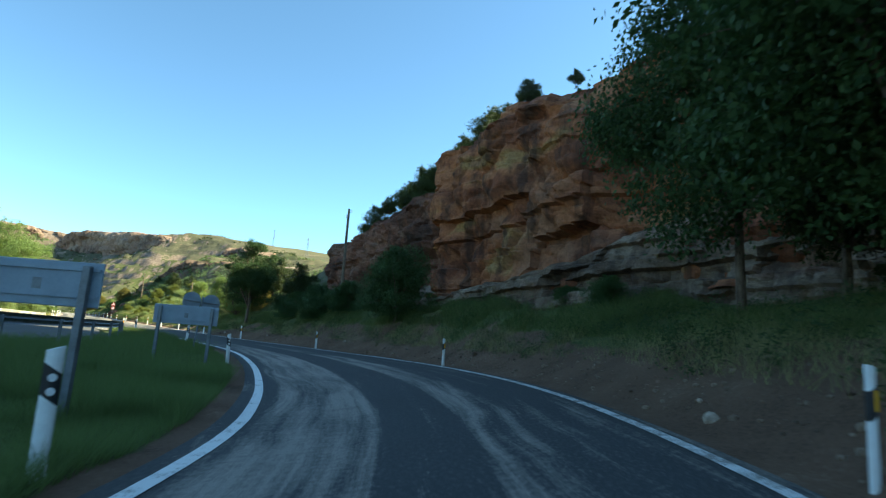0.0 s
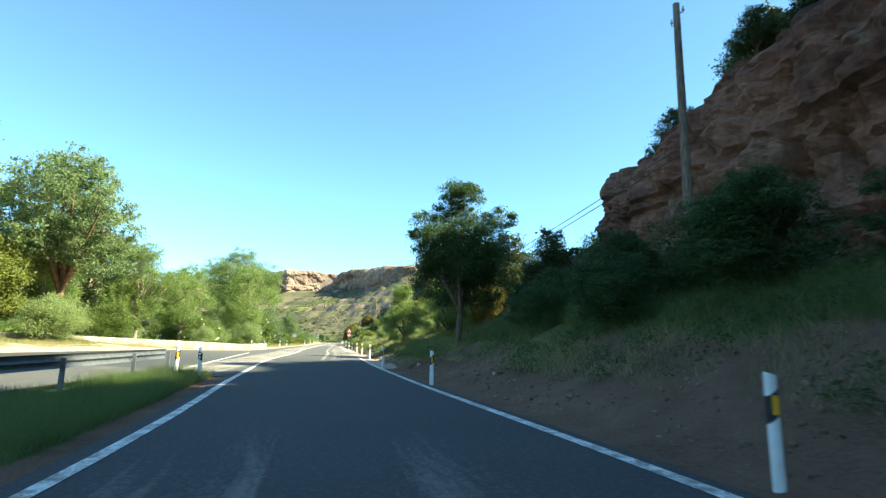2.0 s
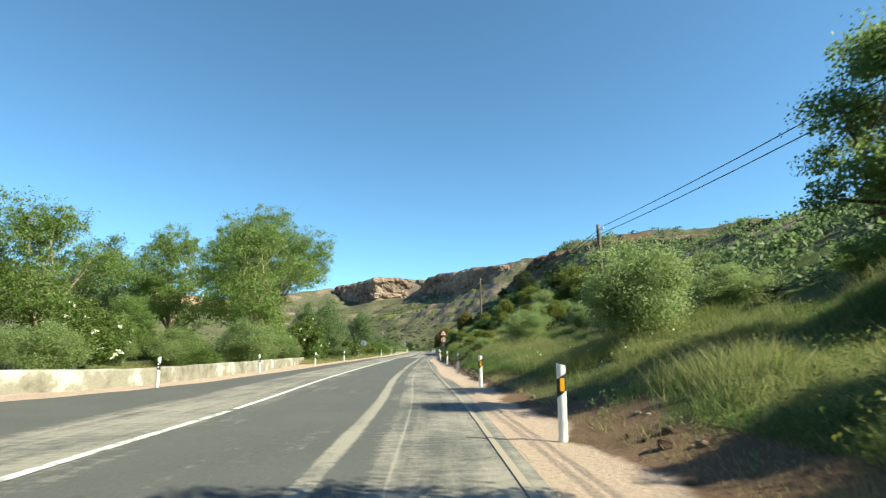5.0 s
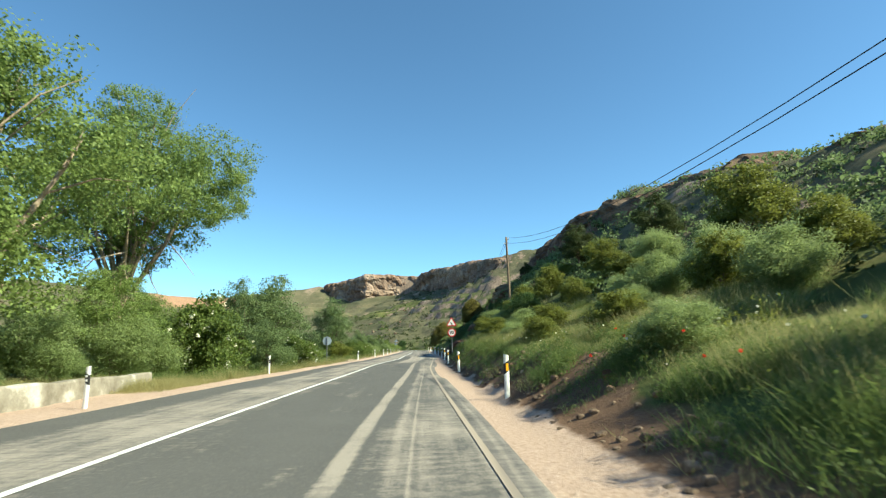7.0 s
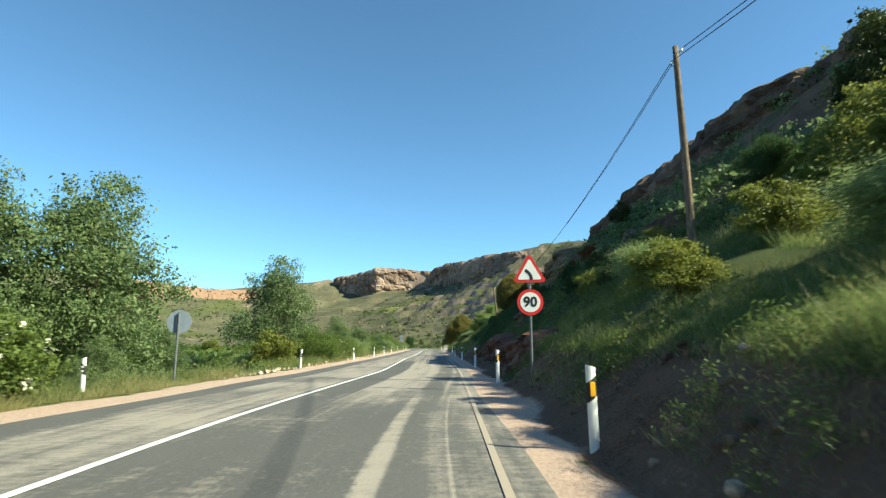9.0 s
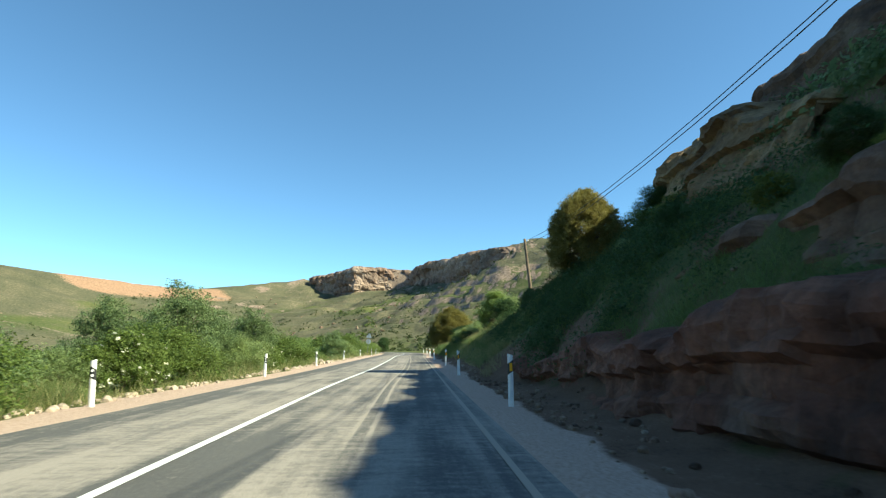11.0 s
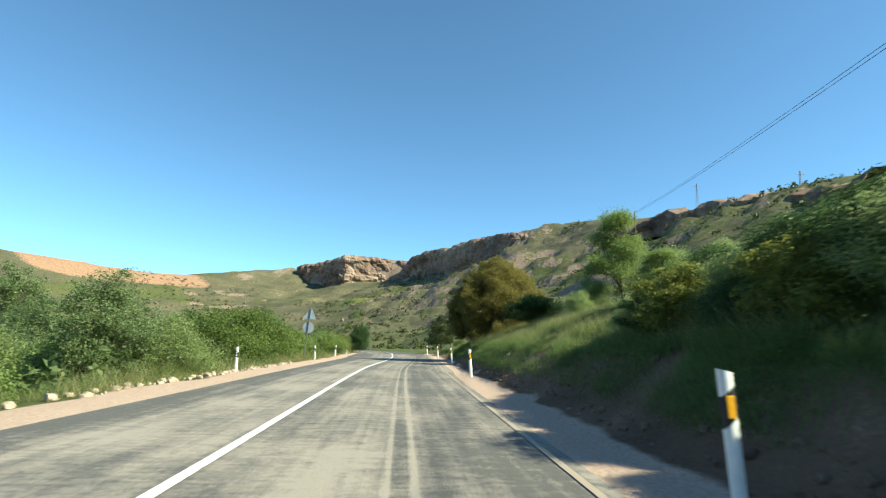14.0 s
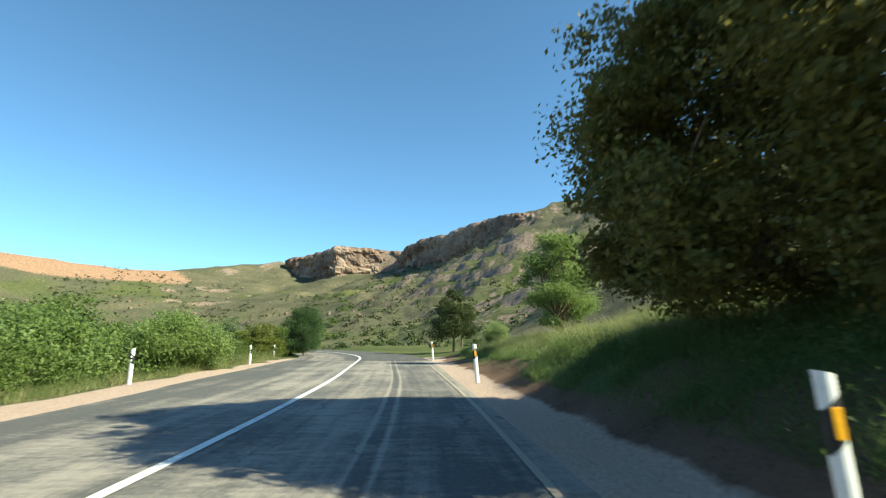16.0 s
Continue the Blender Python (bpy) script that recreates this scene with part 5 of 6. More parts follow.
tall_bush = tree("shrub", "tall grey-green shrub on the grassy bank", 6.75, -14.0, 3.05, 0.25, 2.0, L_SILVER, M_BARK_PALE, 127, 12, 200, 72, 0.048, "shrub", trunk=0.06, spread=0.36, hollow=0.28)
for x, y, s, t in BUSHES + [(10.2, 4, 0.5, 60), (12.0, 15, 0.5, 130), (8.3, 22, 0.55, 20), (13.5, 30, 0.8, 280), (11, -1, 0.7, 330)]:
    again(tall_bush, x, y, (s * 1.12, s * 0.95, s), t)
brown_bush = tree("shrub", "olive and bronze shrub on the hillside", 13.0, 9, 3.4, 0.2, 1.9, L_YELLOW, M_BARK, 131, 9, 150, 44, 0.08, "shrub", trunk=0.05)
for x, y, s, t in ((15.5, 24, 1.0, 10), (10.9, 13.6, 0.5, 60), (9.3, 16.4, 0.58, 200), (9.5, 33, 0.6, 70), (8.2, 43, 0.75, 160), (11.5, 48, 0.8, 250), (14, 40, 0.9, 20), (7.5, 60, 0.4, 0)):
    again(brown_bush, x, y, s, t)
again(oak, 15.2, 51, 0.72, 33)
again(oak, 16.5, 36, 0.6, 133)
again(bronze, 9.2, 97.6, (0.5, 0.5, 0.6), 200)
again(oak, 15.5, 78, 0.4, 100)
for x, y, s, t in ((14.0, -44, 0.4, 50), (15.6, -46.8, 0.42, 140), (13.2, -40.5, 0.36, 230), (16.8, -44, 0.4, 300), (7.4, 103.5, 0.3, 20), (8.6, 87, 0.26, 80), (9.2, 80, 0.22, 170), (9.2, 71, 0.26, 10), (8.0, 66, 0.22, 300), (9.6, 113, 0.3, 200)):
    again(round_bush, x, y, s, t)
for x, y, s, t in ((7.3, 119.2, (0.5, 0.52, 0.4), 150), (7.4, 112.2, (0.45, 0.5, 0.4), 230)):
    again(round_bush, x, y, s, t)
again(young, 6.9, 115.2, (1.0, 1.0, 0.62), 200)
again(tall_bush, 7.8, 116.6, (0.9, 0.9, 1.0), 40)
again(young, 8.8, 144.5, (0.7, 0.7, 0.42), 10)
again(young, 13.1, 159.3, (1.3, 1.3, 1.15), 40)
for x, y, s, t in ((6.9, 124, 0.3, 0), (6.5, 128.5, 0.34, 30), (6.3, 131.5, 0.38, 70), (6.5, 134, 0.36, 160), (7.0, 137.5, 0.34, 250)):
    again(round_bush, x, y, (s * 1.4, s * 1.7, s * 0.9), t)
for x, y, s, t in ((7.2, 124, 0.5, 0), (8.0, 131, 0.6, 100), (7.4, 136, 0.5, 210), (9.8, 142, 0.6, 60), (10.6, 147, 0.75, 300), (9.4, 156, 0.6, 200), (11.5, 160, 0.8, 20)):
    again(tall_bush, x, y, s, t)
g = np.random.default_rng(29)
for k, y in enumerate(np.arange(117.6, 139.5, 1.35)):
    x = right_edge(np.array([y]))[0] + 3.0 + 0.9 * g.random()
    s = g.uniform(0.2, 0.29) * (1 - 0.35 * ease(y, 136, 141))
    if k % 3 == 1:
        again(tall_bush, x + 0.4, y, (s * 2.0, s * 2.2, s * 2.1), g.uniform(0, 360))
    elif k % 3 == 2:
        again(brown_bush, x + 0.3, y, (s * 1.9, s * 2.1, s * 1.6), g.uniform(0, 360))
    else:
        again(round_bush, x, y, (s * 1.3, s * 1.5, s * 0.95), g.uniform(0, 360))
for y, off, s in ((9.5, 3.3, 0.3), (14.5, 4.2, 0.34), (20.5, 3.6, 0.28), (24, 4.6, 0.4), (27.5, 3.7, 0.3), (31, 5.0, 0.42), (36, 4.0, 0.36), (41, 5.2, 0.45), (46.5, 4.2, 0.4), (51, 5.4, 0.45)):
    x = right_edge(np.array([y]))[0] + off
    again(tall_bush if y % 2 > 0.9 else brown_bush, x, y, (s * 1.35, s * 1.5, s * 1.05), 40 * y)
again(bronze, 10.3, -32.3, (0.62, 0.62, 0.85), 70)
again(young, 8.6, 192, (1.2, 1.2, 1.05), 90)
again(young, 11, 199, (1.1, 1.1, 1.2), 190)
again(oak, 4.9, 214, (0.8, 0.8, 0.95), 10)
again(tall_bush, 7.0, 203, 0.6, 0)

# left side
willow = tree("tree", "tall feathery light green tree behind the roadside wall", -14.9, 18, 13.2, 2.6, 5.6, L_WILLOW, M_BARK_PALE, 149, 15, 330, 56, 0.105, spread=0.26, shape=1.1)
tree("tree", "great open-crowned light green tree leaning towards the road", -18.9, 34.8, 18.8, 7.4, 7.3, L_WILLOW, M_BARK_PALE, 152, 22, 560, 84, 0.09, spread=0.24, shape=1.15, trunk=0.28)
for x, y, s, t in ((-27, -18, (0.8, 0.8, 0.8), 220), (-21, -10, (0.75, 0.75, 0.85), 310), (-30, -24, (1.1, 1.1, 1.1), 80), (-18.5, -3, (0.66, 0.66, 0.66), 10), (-19.5, 7, (0.4, 0.4, 0.38), 190), (-25, 24, (0.9, 0.9, 1.0), 50), (-18.0, 31.5, (0.6, 0.6, 0.52), 90), (-15.5, 40, (0.42, 0.42, 0.42), 160), (-21, 43, (0.55, 0.55, 0.6), 270), (-35, -30, 1.1, 150)):
    again(willow, x, y, s, t)
tree("tree", "yellow-green young tree beside the lay-by", -24.5, -30, 8.2, 1.2, 3.0, L_YELLOW, M_BARK, 151, 9, 160, 44, 0.13)
tree("tree", "big old tree with forked orange-brown trunk by the lay-by", -21.9, -25.2, 15.6, 4.6, 6.6, L_GREY, M_BARK_RUST, 153, 15, 420, 54, 0.12, spread=0.22, trunk=0.38, hollow=0.55)
elder = tree("shrub", "elder shrub with flat cream flower heads", -15.5, -4, 3.4, 0.2, 2.2, L_GREEN, M_BARK, 157, 9, 170, 44, 0.08, "shrub", trunk=0.05, flower=70)
for x, y, s, t in ((-14.5, 37, (1.4, 1.4, 1.75), 200), (-10.6, 47, 0.85, 60), (-9.0, 88, 0.62, 120), (-9.3, 105, 0.66, 30), (-9.6, 113, 0.6, 240)):
    again(elder, x, y, s, t)
poplar = tree("tree", "grey-green tree on the valley floor", -16.0, 60, 11.2, 0.6, 4.6, L_GREY, M_BARK, 163, 12, 230, 44, 0.12)
for x, y, s, t in ((-13.0, 80, (0.88, 0.88, 0.92), 40), (-11.1, 97.3, (0.5, 0.5, 0.5), 130), (-18.6, 57, (0.8, 0.8, 0.95), 240), (-17.5, 108, 0.5, 260), (-10.6, 101, (0.34, 0.34, 0.38), 20), (-22, 72, 0.8, 200), (-26, 50, 0.8, 10), (-26, 118, 0.7, 70), (-30, 168, 0.75, 120)):
    again(poplar, x, y, s, t)
leafy = tree("shrub", "spreading fresh green shrub beside the verge", -11.5, 120, 3.2, 0.1, 2.3, L_GREEN, M_BARK, 167, 12, 170, 64, 0.062, "shrub", trunk=0.05, spread=0.34, hollow=0.4)
pale_bush = tree("shrub", "soft yellow-green willow shrub in the thicket", -13.4, 141, 3.1, 0.05, 2.3, L_WILLOW, M_BARK_PALE, 168, 11, 200, 48, 0.07, "shrub", trunk=0.05, spread=0.36, hollow=0.35)
g = np.random.default_rng(19)
for k in range(150):
    y = g.uniform(32, 225)
    x = left_edge(np.array([y]))[0] - 3.4 - g.exponential(12.0)
    if x < -60 or (y < 70 and x > -12):
        continue
    proto = (leafy, pale_bush, tall_bush, poplar, brown_bush)[int(g.integers(5))]
    s = g.uniform(0.5, 1.05) * (0.45 if proto is poplar else 1.0)
    again(proto, x, y, (s * 1.15, s * 1.15, s), g.uniform(0, 360))
for k in range(40):
    x, y = -g.uniform(18, 60), g.uniform(-60, 40)
    if x > -26 - 0.3 * y * (y < 0):
        continue
    s = g.uniform(0.8, 1.5)
    again((leafy, poplar, tall_bush)[int(g.integers(3))], x, y, s, g.uniform(0, 360))
for x, y, s, t in ((-12.0, 160, 1.25, 0), (-11.8, 164, 1.45, 70), (-14.5, 166, 1.8, 140), (-11.0, 171, 1.05, 210), (-10.2, 175, 0.85, 280), (-13.5, 176, 1.2, 20), (-13, 185, 1.3, 40), (-16, 190, 1.6, 80), (-12, 194, 1.0, 0), (-20, 183, 1.8, 190), (-18, 201, 1.7, 260), (-25, 195, 2.0, 310), (-13.0, 153, 0.9, 110), (-10.8, 146, 0.6, 200)):
    again(pale_bush if int(y) % 2 else leafy, x, y, (s * 1.1, s * 1.1, s * (0.85 + 0.1 * (int(y) % 3))), t)
again(pale_bush, -9.6, 189, 0.95, 0)
again(round_bush, -7.6, 209, (0.75, 0.75, 0.8), 0)
again(leafy, -11, 178, 0.9, 90)
for k in range(16):
    y, x = g.uniform(56, 97), g.uniform(7.6, 10.4)
    s = g.uniform(0.12, 0.24)
    again((round_bush, tall_bush, oak, brown_bush)[int(g.integers(4))], x, y, (s * 1.3, s * 1.3, s), g.uniform(0, 360))
for k in range(16):
    x, y = -g.uniform(12.6, 18), g.uniform(-12, 40)
    s = g.uniform(0.45, 1.25)
    again((leafy, tall_bush)[int(g.integers(2))], x, y, s, g.uniform(0, 360))
for k in range(36):
    y = g.uniform(-35, 165)
    x = g.uniform(7.5, 18)
    if 52 < y < 104 and x < 9:
        continue
    s = g.uniform(0.3, 0.6)
    again((tall_bush, brown_bush, leafy, round_bush)[int(g.integers(4))], x, y, (s * g.uniform(0.9, 1.7), s * g.uniform(0.9, 1.7), s * g.uniform(0.7, 1.0)), g.uniform(0, 360))


def scrub(name, places, size, material, label, seed, leaves=60, leaf=0.33):
    """Low far shrubs that nobody could count, as one mesh."""
    g = np.random.default_rng(seed)
    z = height(places[:, 0], places[:, 1])
    V = []
    for (x, y), zz in zip(places, z):
        s = size * g.uniform(0.5, 1.4)
        V.append(foliage([(x, y, zz + 0.35 * s, s, s, 0.6 * s)], 8, leaves // 8, s * leaf, int(g.integers(1e6)), 0.35))
    return tagged(new(name, quads_mesh(name, np.concatenate(V), material)), label, "shrubs", kind="stuff")


g = np.random.default_rng(29)
pts = np.stack([g.uniform(-300, 130, 5600), g.uniform(215, 740, 5600)], 1)
keep = (fractal(pts[:, 0] * 0.02, pts[:, 1] * 0.02, 3, 77) > -0.1)
scrub("far_shrubs", pts[keep][:3600], 1.15, L_OAK, "scattered dark shrubs on the far slopes", 5, 24)
pts = np.concatenate([np.stack([g.uniform(11, 60, 1500), g.uniform(-40, 240, 1500)], 1), np.stack([g.uniform(11, 32, 1500), g.uniform(-30, 115, 1500)], 1)])
scrub("hillside_shrubs", pts, 0.55, L_GREY, "low grey-green shrubs on the hillside", 6, 56, 0.2)
pts = np.stack([g.uniform(10, 45, 700), g.uniform(-20, 130, 700)], 1)
scrub("hillside_shrubs", pts, 0.5, L_OAK, "low dark shrubs on the hillside", 7, 56, 0.2)
y = g.uniform(58, 225, 230)
pts = np.stack([left_edge(y) - 4.5 - g.exponential(7.0, 230), y], 1)
scrub("thicket", pts[:130], 1.15, L_GREEN, "green thicket beside the verge", 9, 240, 0.09)
scrub("thicket", pts[130:], 1.25, L_GREY, "grey-green thicket beside the verge", 10, 240, 0.09)
pts = np.stack([-22 - g.gamma(1.3, 42, 1700), g.normal(140, 130, 1700)], 1)
pts = pts[(pts[:, 0] < -38) | (pts[:, 1] > 45)]
pts = pts[pts[:, 1] > -90]
scrub("valley_shrubs", pts[:1300], 2.3, L_GREEN, "green thicket on the valley floor", 8, 150, 0.13)


# ---- grass ----
def blades(name, x, y, tall, material, label, seed):
    g = np.random.default_rng(seed)
    z = height(x, y)
    n = len(x)
    a = g.uniform(0, 2 * math.pi, n)
    h = tall * (0.45 + 0.8 * g.random(n)) * (0.55 + 0.95 * ease(fractal(x * 0.55, y * 0.55, 3, 95), -0.35, 0.45))
    w = 0.003 + 0.005 * g.random(n)
    lean = 0.5 * g.normal(size=(n, 2)) * h[:, None]
    dx, dy = np.cos(a) * w, np.sin(a) * w
    p = np.stack([x, y, z - 0.03], 1)
    t = p + np.stack([lean[:, 0], lean[:, 1], h], 1)
    s = np.stack([dx, dy, 0 * dx], 1)
    V = np.stack([p - s, p + s, t], 1)
    return tagged(new(name, quads_mesh(name, V.reshape(-1, 3), material, 3)), label, "grass", kind="stuff")


g = np.random.default_rng(43)


def sown(n, y0, y1, lo, hi, edge):
    """Places sown beside an edge of the road, thicker in tufts."""
    y = g.uniform(y0, y1, n * 3)
    d = g.uniform(lo, hi, n * 3)
    x = edge(y) + (d if edge is right_edge else -d)
    keep = g.random(n * 3) < 0.34 + 0.5 * fractal(x * 0.7, y * 0.7, 3, 91)
    return x[keep][:n], y[keep][:n]


x, y = sown(500000, -46, 60, 2.1, 8.5, right_edge)
blades("grass", x, y, 0.3, L_GRASS, "tall green grass on the bank", 1)
x, y = sown(440000, 100, 205, 2.3, 8.0, right_edge)
blades("grass", x, y, 0.32, L_GRASS, "tall feathery grass on the bank", 2)
x, y = sown(130000, 100, 200, 2.6, 9.0, right_edge)
blades("dry_grass", x, y, 0.42, L_DRYGRASS, "pale seeding grass on the bank", 3)
x, y = sown(90000, -46, 60, 2.2, 9.0, right_edge)
blades("dry_grass", x, y, 0.4, L_DRYGRASS, "pale seeding grass on the bank", 4)
x, y = sown(190000, 56, 108, 3.4, 13.0, right_edge)
blades("grass", x, y, 0.34, L_GRASS, "rough grass on the rocky slope", 15)
x, y = sown(200000, -104, -46, 4.0, 9.0, right_edge)
blades("grass", x, y, 0.4, L_GRASS, "short grass below the cliff", 5)
x, y = sown(40000, -104, -46, 2.2, 8.0, right_edge)
blades("dry_grass", x, y, 0.35, L_DRYGRASS, "straw-coloured grass below the cliff", 16)
x, y = sown(50000, -46, 60, 1.2, 3.2, right_edge)
blades("dry_grass", x, y, 0.16, L_DRYGRASS, "short dry grass at the foot of the bank", 17)
y = np.concatenate([g.uniform(-103, -53, 110000), g.uniform(-100, -84, 150000)])
rail_x = np.interp(y, [q[1] for q in RAIL[::-1]], [q[0] for q in RAIL[::-1]])
f = g.random(len(y))
inner = inner_line(y) - 0.8
x = rail_x + 0.2 + f * (inner - rail_x - 0.2)
keep = inner > rail_x + 0.6
blades("grass", x[keep], y[keep], 0.3, L_GRASS, "green grass on the island between the roads", 6)
x, y = sown(200000, 28, 205, 1.7, 7.0, left_edge)
blades("grass", x, y, 0.5, L_GRASS, "rough grass beside the verge", 7)
x, y = sown(60000, 28, 205, 1.3, 5.0, left_edge)
blades("dry_grass", x, y, 0.5, L_DRYGRASS, "dry straw-coloured grass beside the verge", 8)
x, y = sown(70000, 20, 60, 1.2, 5.5, left_edge)
blades("dry_grass", x, y, 0.3, L_DRYGRASS, "yellowing grass on the wide verge", 18)
x, y = sown(50000, -45, 30, 3.0, 9.0, left_edge)
blades("dry_grass", x, y, 0.25, L_DRYGRASS, "short dry grass by the wall", 9)


def weeds(name, x, y, size, material, label, seed, clumps=6, per=19):
    """Low leafy weeds among the grass, as one mesh."""
    g = np.random.default_rng(seed)
    z = height(x, y)
    V = []
    for a, b, c in zip(x, y, z):
        s = size * g.uniform(0.5, 1.5)
        V.append(foliage([(a, b, c + 0.45 * s, s, s, s * g.uniform(0.6, 1.3))], clumps, per, s * 0.11, int(g.integers(1e6)), 0.45, 0.3))
    return tagged(new(name, quads_mesh(name, np.concatenate(V), material)), label, "weeds", kind="stuff")


x, y = sown(1500, -46, 60, 1.6, 8.5, right_edge)
weeds("weeds", x, y, 0.2, L_WEED, "dark leafy weeds on the bank", 501)
x, y = sown(1500, 104, 205, 1.5, 8.0, right_edge)
weeds("weeds", x, y, 0.2, L_WEED, "dark leafy weeds on the bank", 502)
x, y = sown(620, 116, 180, 1.3, 2.7, right_edge)
weeds("weeds", x, y, 0.2, L_WEED, "dark weeds on the steep face of the bank", 507)
x, y = sown(700, 5, 57, 1.2, 2.8, right_edge)
weeds("weeds", x, y, 0.18, L_WEED, "dark weeds on the steep face of the bank", 508)
# more pale blades on this stretch, to lighten the grass as sun would
x, y = sown(70000, -30, 34, 2.6, 6.5, right_edge)
blades("dry_grass", x, y, 0.38, L_DRYGRASS, "sunlit seeding grass on the bank", 21)
x, y = sown(500, -8, 14, 1.5, 3.6, right_edge)
weeds("weeds", x, y, 0.2, L_WEED, "dark weeds at the foot of the bank", 509)
x, y = sown(45000, -8, 14, 1.5, 3.6, right_edge)
blades("grass", x, y, 0.26, L_GRASS, "rough grass at the foot of the bank", 20)
x, y = sown(38000, 114, 180, 1.4, 2.6, right_edge)
blades("grass", x, y, 0.26, L_GRASS, "rough grass on the steep face of the bank", 19)
x, y = sown(60000, 96, 119, 1.5, 6.5, right_edge)
blades("grass", x, y, 0.2, L_GRASS, "thin grass on the stony shaded bank", 22)
x, y = sown(26000, 94, 119, 1.4, 6.5, right_edge)
blades("dry_grass", x, y, 0.26, L_DRYGRASS, "straw-coloured grass on the stony shaded bank", 23)
x, y = sown(420, -46, 60, 2.0, 8.5, right_edge)
weeds("weeds", x, y, 0.28, L_YELLOW, "yellow-green weeds on the bank", 503)
x, y = sown(520, 56, 108, 4.0, 15.0, right_edge)
weeds("weeds", x, y, 0.42, L_DARK, "dark shrubby weeds on the rocky slope", 504, 8, 20)
x, y = sown(1100, 84, 110, 3.0, 8.4, right_edge)
weeds("weeds", x, y, 0.36, L_DARK, "dense dark heath on the shaded slope", 510, 7, 18)
x, y = sown(900, -104, -46, 2.0, 8.5, right_edge)
weeds("weeds", x, y, 0.3, L_DARK, "low dark weeds below the cliff", 505, 7, 18)
x, y = sown(900, 30, 205, 1.6, 6.0, left_edge)
weeds("weeds", x, y, 0.26, L_GREEN, "fresh green weeds beside the verge", 506)


def petals(name, x, y, tall, size, material, label, seed):
    """Small open flowers on the bank."""
    z = height(x, y) + tall
    V = [foliage([(a, b, c, size, size, size * 0.5)], 1, 5, size, seed + i, 0.4, 0.9) for i, (a, b, c) in enumerate(zip(x, y, z))]
    return tagged(new(name, quads_mesh(name, np.concatenate(V), material)), label, "flowers", kind="stuff")


x, y = sown(16, 4, 13, 1.9, 3.4, right_edge)
petals("poppies", x, y, 0.4, 0.026, L_POPPY, "red poppies in the grass", 300)
x, y = sown(160, -20, 30, 2.2, 6.5, right_edge)
petals("white_flowers", x, y, 0.38, 0.022, L_FLOWER, "small white flowers in the grass", 400)


# ---- stones ----
def stone_meshes(count, seed, material):
    out = []
    for k in range(count):
        g = np.random.default_rng(seed + k)
        bm = bmesh.new()
        bmesh.ops.create_icosphere(bm, subdivisions=2, radius=0.5)
        for v in bm.verts:
            n = noise.noise(v.co * 1.6 + Vector((k * 7.3, seed, 0)))
            v.co *= 1 + 0.35 * n
            for ax in range(3):
                lim = 0.30 + 0.1 * ((k * 3 + ax) % 3)
                v.co[ax] = max(-lim, min(lim, v.co[ax]))
        me = bpy.data.meshes.new("stone")
        bm.to_mesh(me)
        bm.free()
        me.materials.append(material)
        out.append(me)
    return out


stones = stone_meshes(6, 50, M_STONE)
g = np.random.default_rng(53)
for k in range(190):
    y = g.uniform(58, 150)
    if fractal(np.array([y * 0.1]), np.array([0.0]), 2, 5)[0] < -0.45:
        continue
    x = left_edge(np.array([y]))[0] - 1.15 - abs(g.normal(0, 0.6))
    s = 0.07 + 0.26 * g.random() ** 3
    ob = new("stone", stones[int(g.integers(6))])
    ob.matrix_basis = pose(x, y, gz(x, y) + 0.22 * s, g.uniform(-15, 15), g.uniform(-15, 15), g.uniform(0, 360)) @ Matrix.Diagonal((s * 1.3, s, s * 0.8, 1))
    tagged(ob, "pale rough stone lying on the verge", "stone", "stones along the verge")
for x, y, s in ((-7.4, 116.2, 0.75), (-7.1, 117.2, 0.55), (-7.9, 118.4, 0.9), (-7.3, 119.6, 0.5), (-8.2, 120.8, 0.7), (-7.6, 123, 0.5), (-7.7, 114.6, 0.6)):
    ob = new("boulder", stones[int(g.integers(6))])
    ob.matrix_basis = pose(x, y, gz(x, y) + 0.08 * s, g.uniform(-15, 15), g.uniform(-15, 15), g.uniform(0, 360)) @ Matrix.Diagonal((s * 1.1, s * 0.8, s * 0.7, 1))
    tagged(ob, "pale angular boulder heaped at the verge", "stone", "boulders along the verge")
dark_stones = stone_meshes(4, 70, M_ROCK_DARK)
for k in range(100):
    y = g.uniform(-100, 168)
    x = right_edge(np.array([y]))[0] + g.uniform(1.0, 2.5)
    s = 0.05 + 0.2 * g.random() ** 2
    ob = new("stone", (dark_stones + stones[:2])[int(g.integers(6))])
    ob.matrix_basis = pose(x, y, gz(x, y) + 0.2 * s, g.uniform(-20, 20), g.uniform(-20, 20), g.uniform(0, 360)) @ Matrix.Diagonal((s * 1.2, s, s * 0.8, 1))
    tagged(ob, "loose stone fallen at the foot of the bank", "stone", "fallen stones")


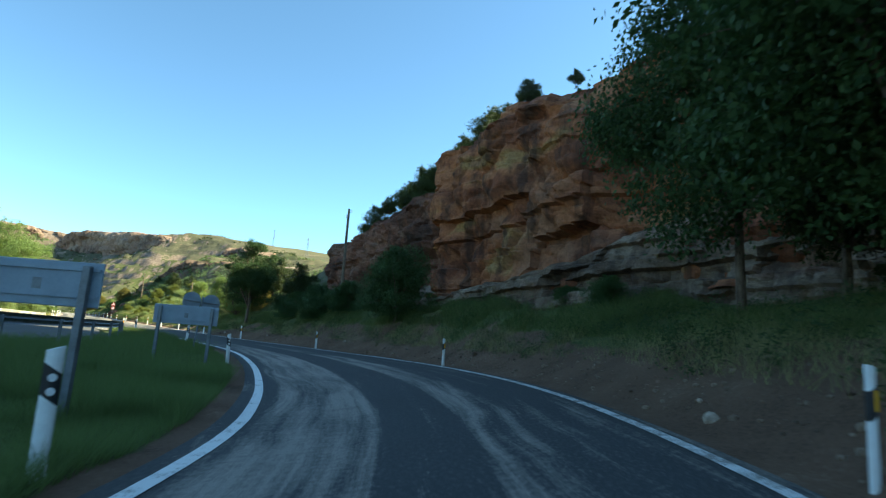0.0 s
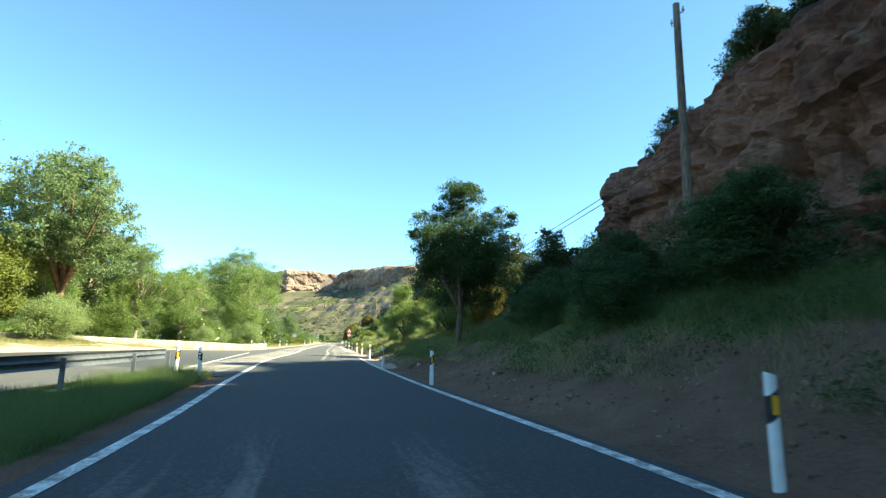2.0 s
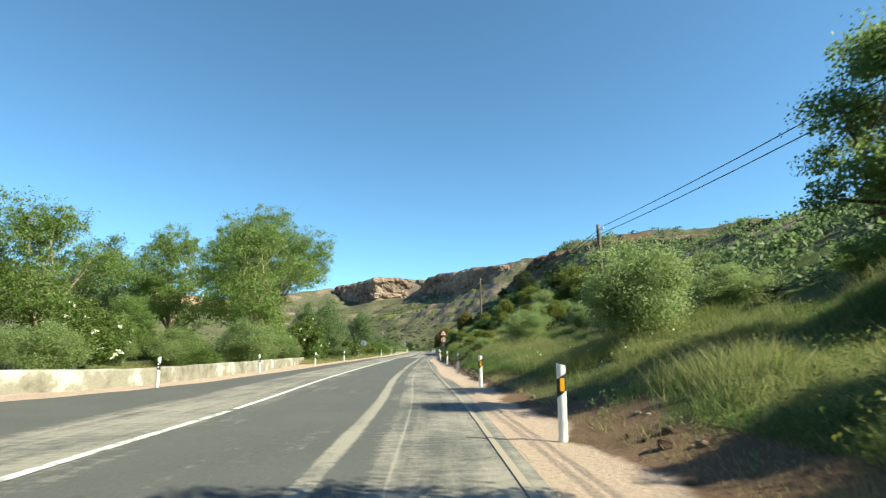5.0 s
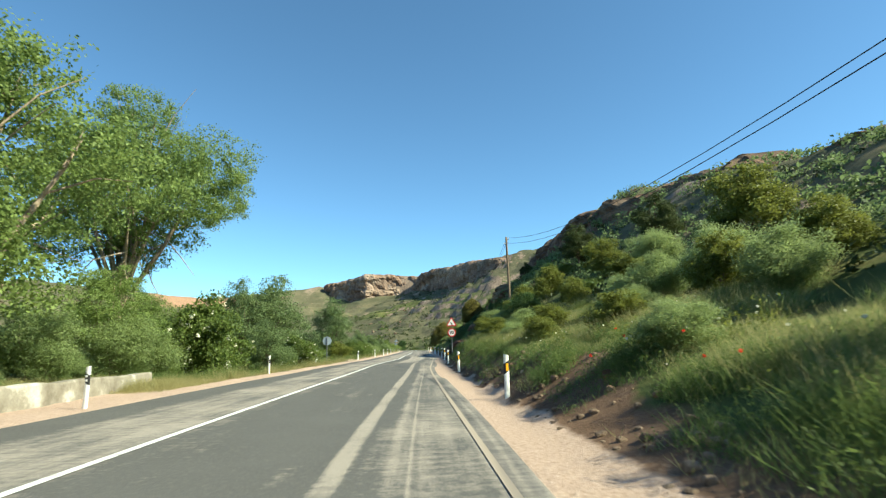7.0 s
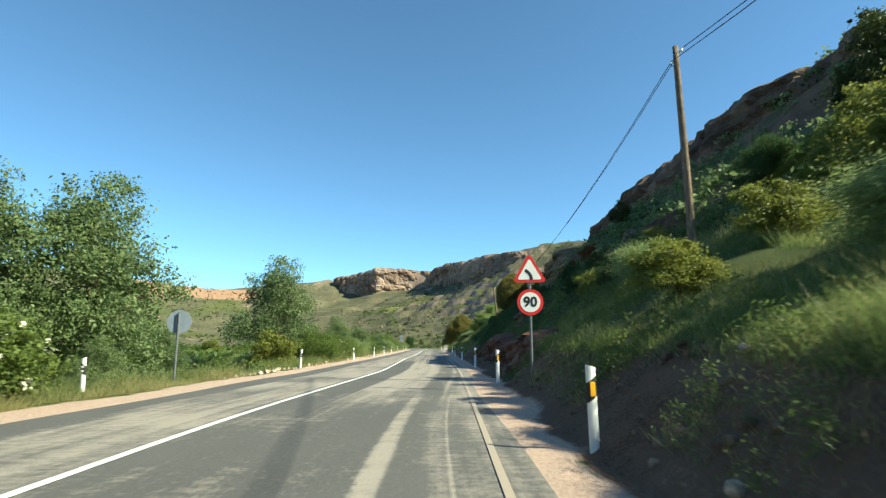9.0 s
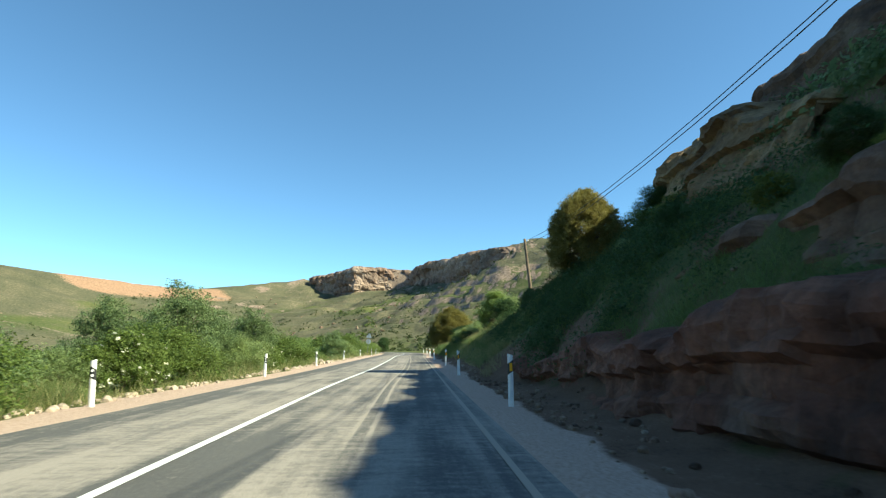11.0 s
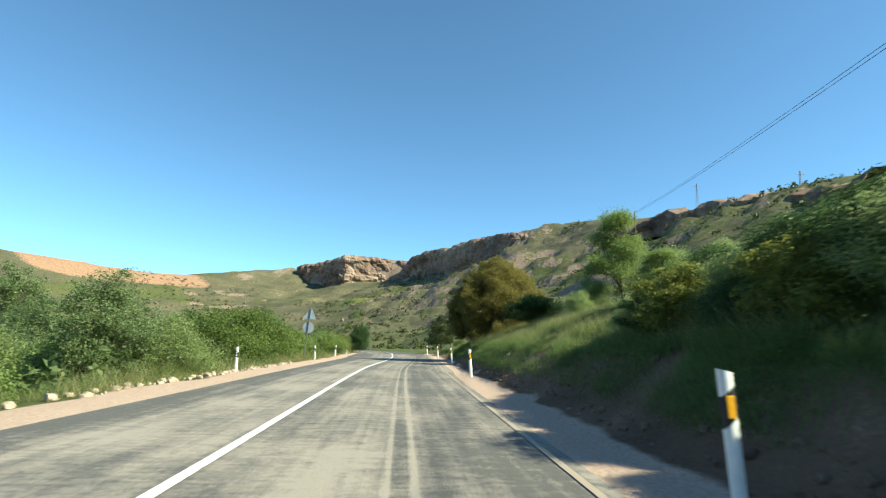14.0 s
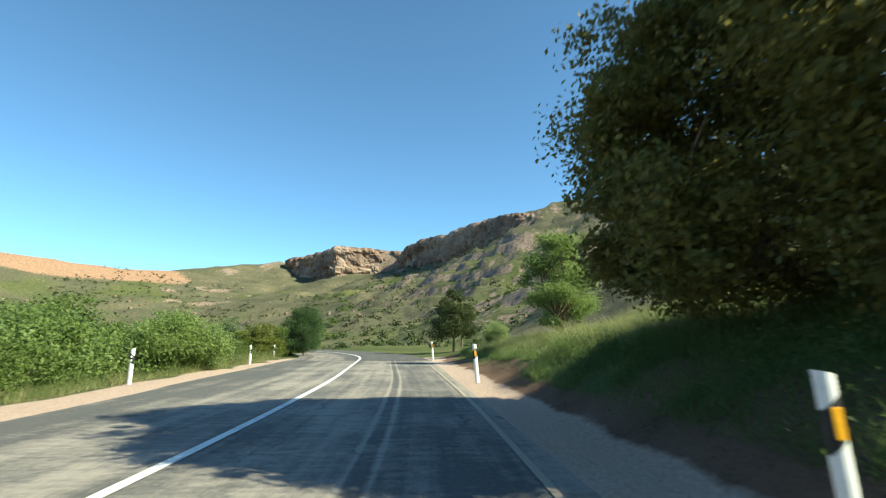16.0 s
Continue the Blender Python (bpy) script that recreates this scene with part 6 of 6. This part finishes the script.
def rubble(name, x, y, sizes, material, label, seed):
    """Small broken stones lying close together, as one mesh."""
    g = np.random.default_rng(seed)
    z = height(x, y)
    base = stone_meshes(5, seed, material)
    V, F, start = [], [], 0
    for a, b, c, s in zip(x, y, z, sizes):
        me = base[int(g.integers(5))]
        p = np.empty(len(me.vertices) * 3, np.float32)
        me.vertices.foreach_get("co", p)
        t = g.uniform(0, 6.28)
        q = p.reshape(-1, 3) * s * np.array([1.3, 1.0, 0.75])
        V.append(np.stack([q[:, 0] * math.cos(t) - q[:, 1] * math.sin(t) + a, q[:, 0] * math.sin(t) + q[:, 1] * math.cos(t) + b, q[:, 2] + c + 0.12 * s], 1))
        F += [tuple(start + i for i in f.vertices) for f in me.polygons]
        start += len(me.vertices)
    return tagged(new(name, mesh_from(name, np.concatenate(V), F, material)), label, "rubble", kind="stuff")


g = np.random.default_rng(57)
y = g.uniform(56, 160, 900)
y = y[fractal(y * 0.12, 0 * y, 2, 5) > -0.5]
x = left_edge(y) - 1.1 - np.abs(g.normal(0, 0.65, len(y)))
rubble("rubble", x, y, 0.05 + 0.2 * g.random(len(y)) ** 2, M_STONE, "pale broken rubble along the verge", 90)
y = np.concatenate([g.uniform(-102, 168, 1000), g.uniform(84, 168, 1000), g.uniform(-12, 30, 500)])
x = right_edge(y) + 0.85 + np.abs(g.normal(0, 0.75, len(y)))
rubble("rubble", x, y, 0.03 + 0.16 * g.random(len(y)) ** 3, M_ROCK_GREY, "small grey-brown rubble at the foot of the bank", 95)


g = np.random.default_rng(61)
pts = np.stack([g.uniform(-330, 120, 700), g.uniform(330, 800, 700)], 1)
pts = pts[fractal(pts[:, 0] * 0.015, pts[:, 1] * 0.015, 3, 83) > 0.05]
rubble("far_rocks", pts[:, 0], pts[:, 1], 0.7 + 3.2 * g.random(len(pts)) ** 4, M_ROCK_GREY, "grey rocks strewn over the far slopes", 97)

y = np.concatenate([g.uniform(78, 130, 1500), g.uniform(116, 166, 900), g.uniform(12, 57, 800)])
x = right_edge(y) + 1.0 + np.abs(g.normal(0, 1.6, len(y)))
rubble("rubble", x, y, 0.02 + 0.15 * g.random(len(y)) ** 3, M_ROCK_GREY, "grey stones strewn over the steep shaded bank", 99)
y = g.uniform(-102, -48, 1600)
x = right_edge(y) + 0.9 + np.abs(g.normal(0, 1.7, len(y)))
rubble("rubble", x, y, 0.02 + 0.1 * g.random(len(y)) ** 3, M_ROCK_GREY, "brown scree below the cliff", 103)


# ---- far things ----
def far_house(x, y):
    z = gz(x, y)
    root = thing("farm_building", x, y, z, "small pale farm building far up the valley", "building", turn=20)
    part("wall", box(bmesh.new(), (-3, -2, -1), (3, 2, 2.6)), M_WHITE, root)
    bm = plate(bmesh.new(), [(-3.3, 2.5), (3.3, 2.5), (0, 3.9)], -2.3, 2.3)
    part("roof", bm, M_ROCK_FAR, root, "tiled roof")
    part("door", box(bmesh.new(), (-0.5, -2.06, -0.5), (0.5, -2.0, 1.6)), M_BLACK, root)


far_house(-62, 420)


def mast(x, y, h):
    z = gz(x, y)
    root = thing("pylon", x, y, z, "thin lattice power pylon on the skyline", "pylon", "pylons on the ridge")
    for sx, sy in ((-1, -1), (1, -1), (1, 1), (-1, 1)):
        part("leg", rod(bmesh.new(), (sx * 0.9, sy * 0.9, -1), (sx * 0.15, sy * 0.15, h), 0.09, n=5), M_STEEL, root)
    part("arm", box(bmesh.new(), (-2, -0.1, h - 1.5), (2, 0.1, h - 1.3)), M_STEEL, root)


for x, y, h in ((150, 395, 18), (158, 330, 16), (172, 280, 16)):
    mast(x, y, h)
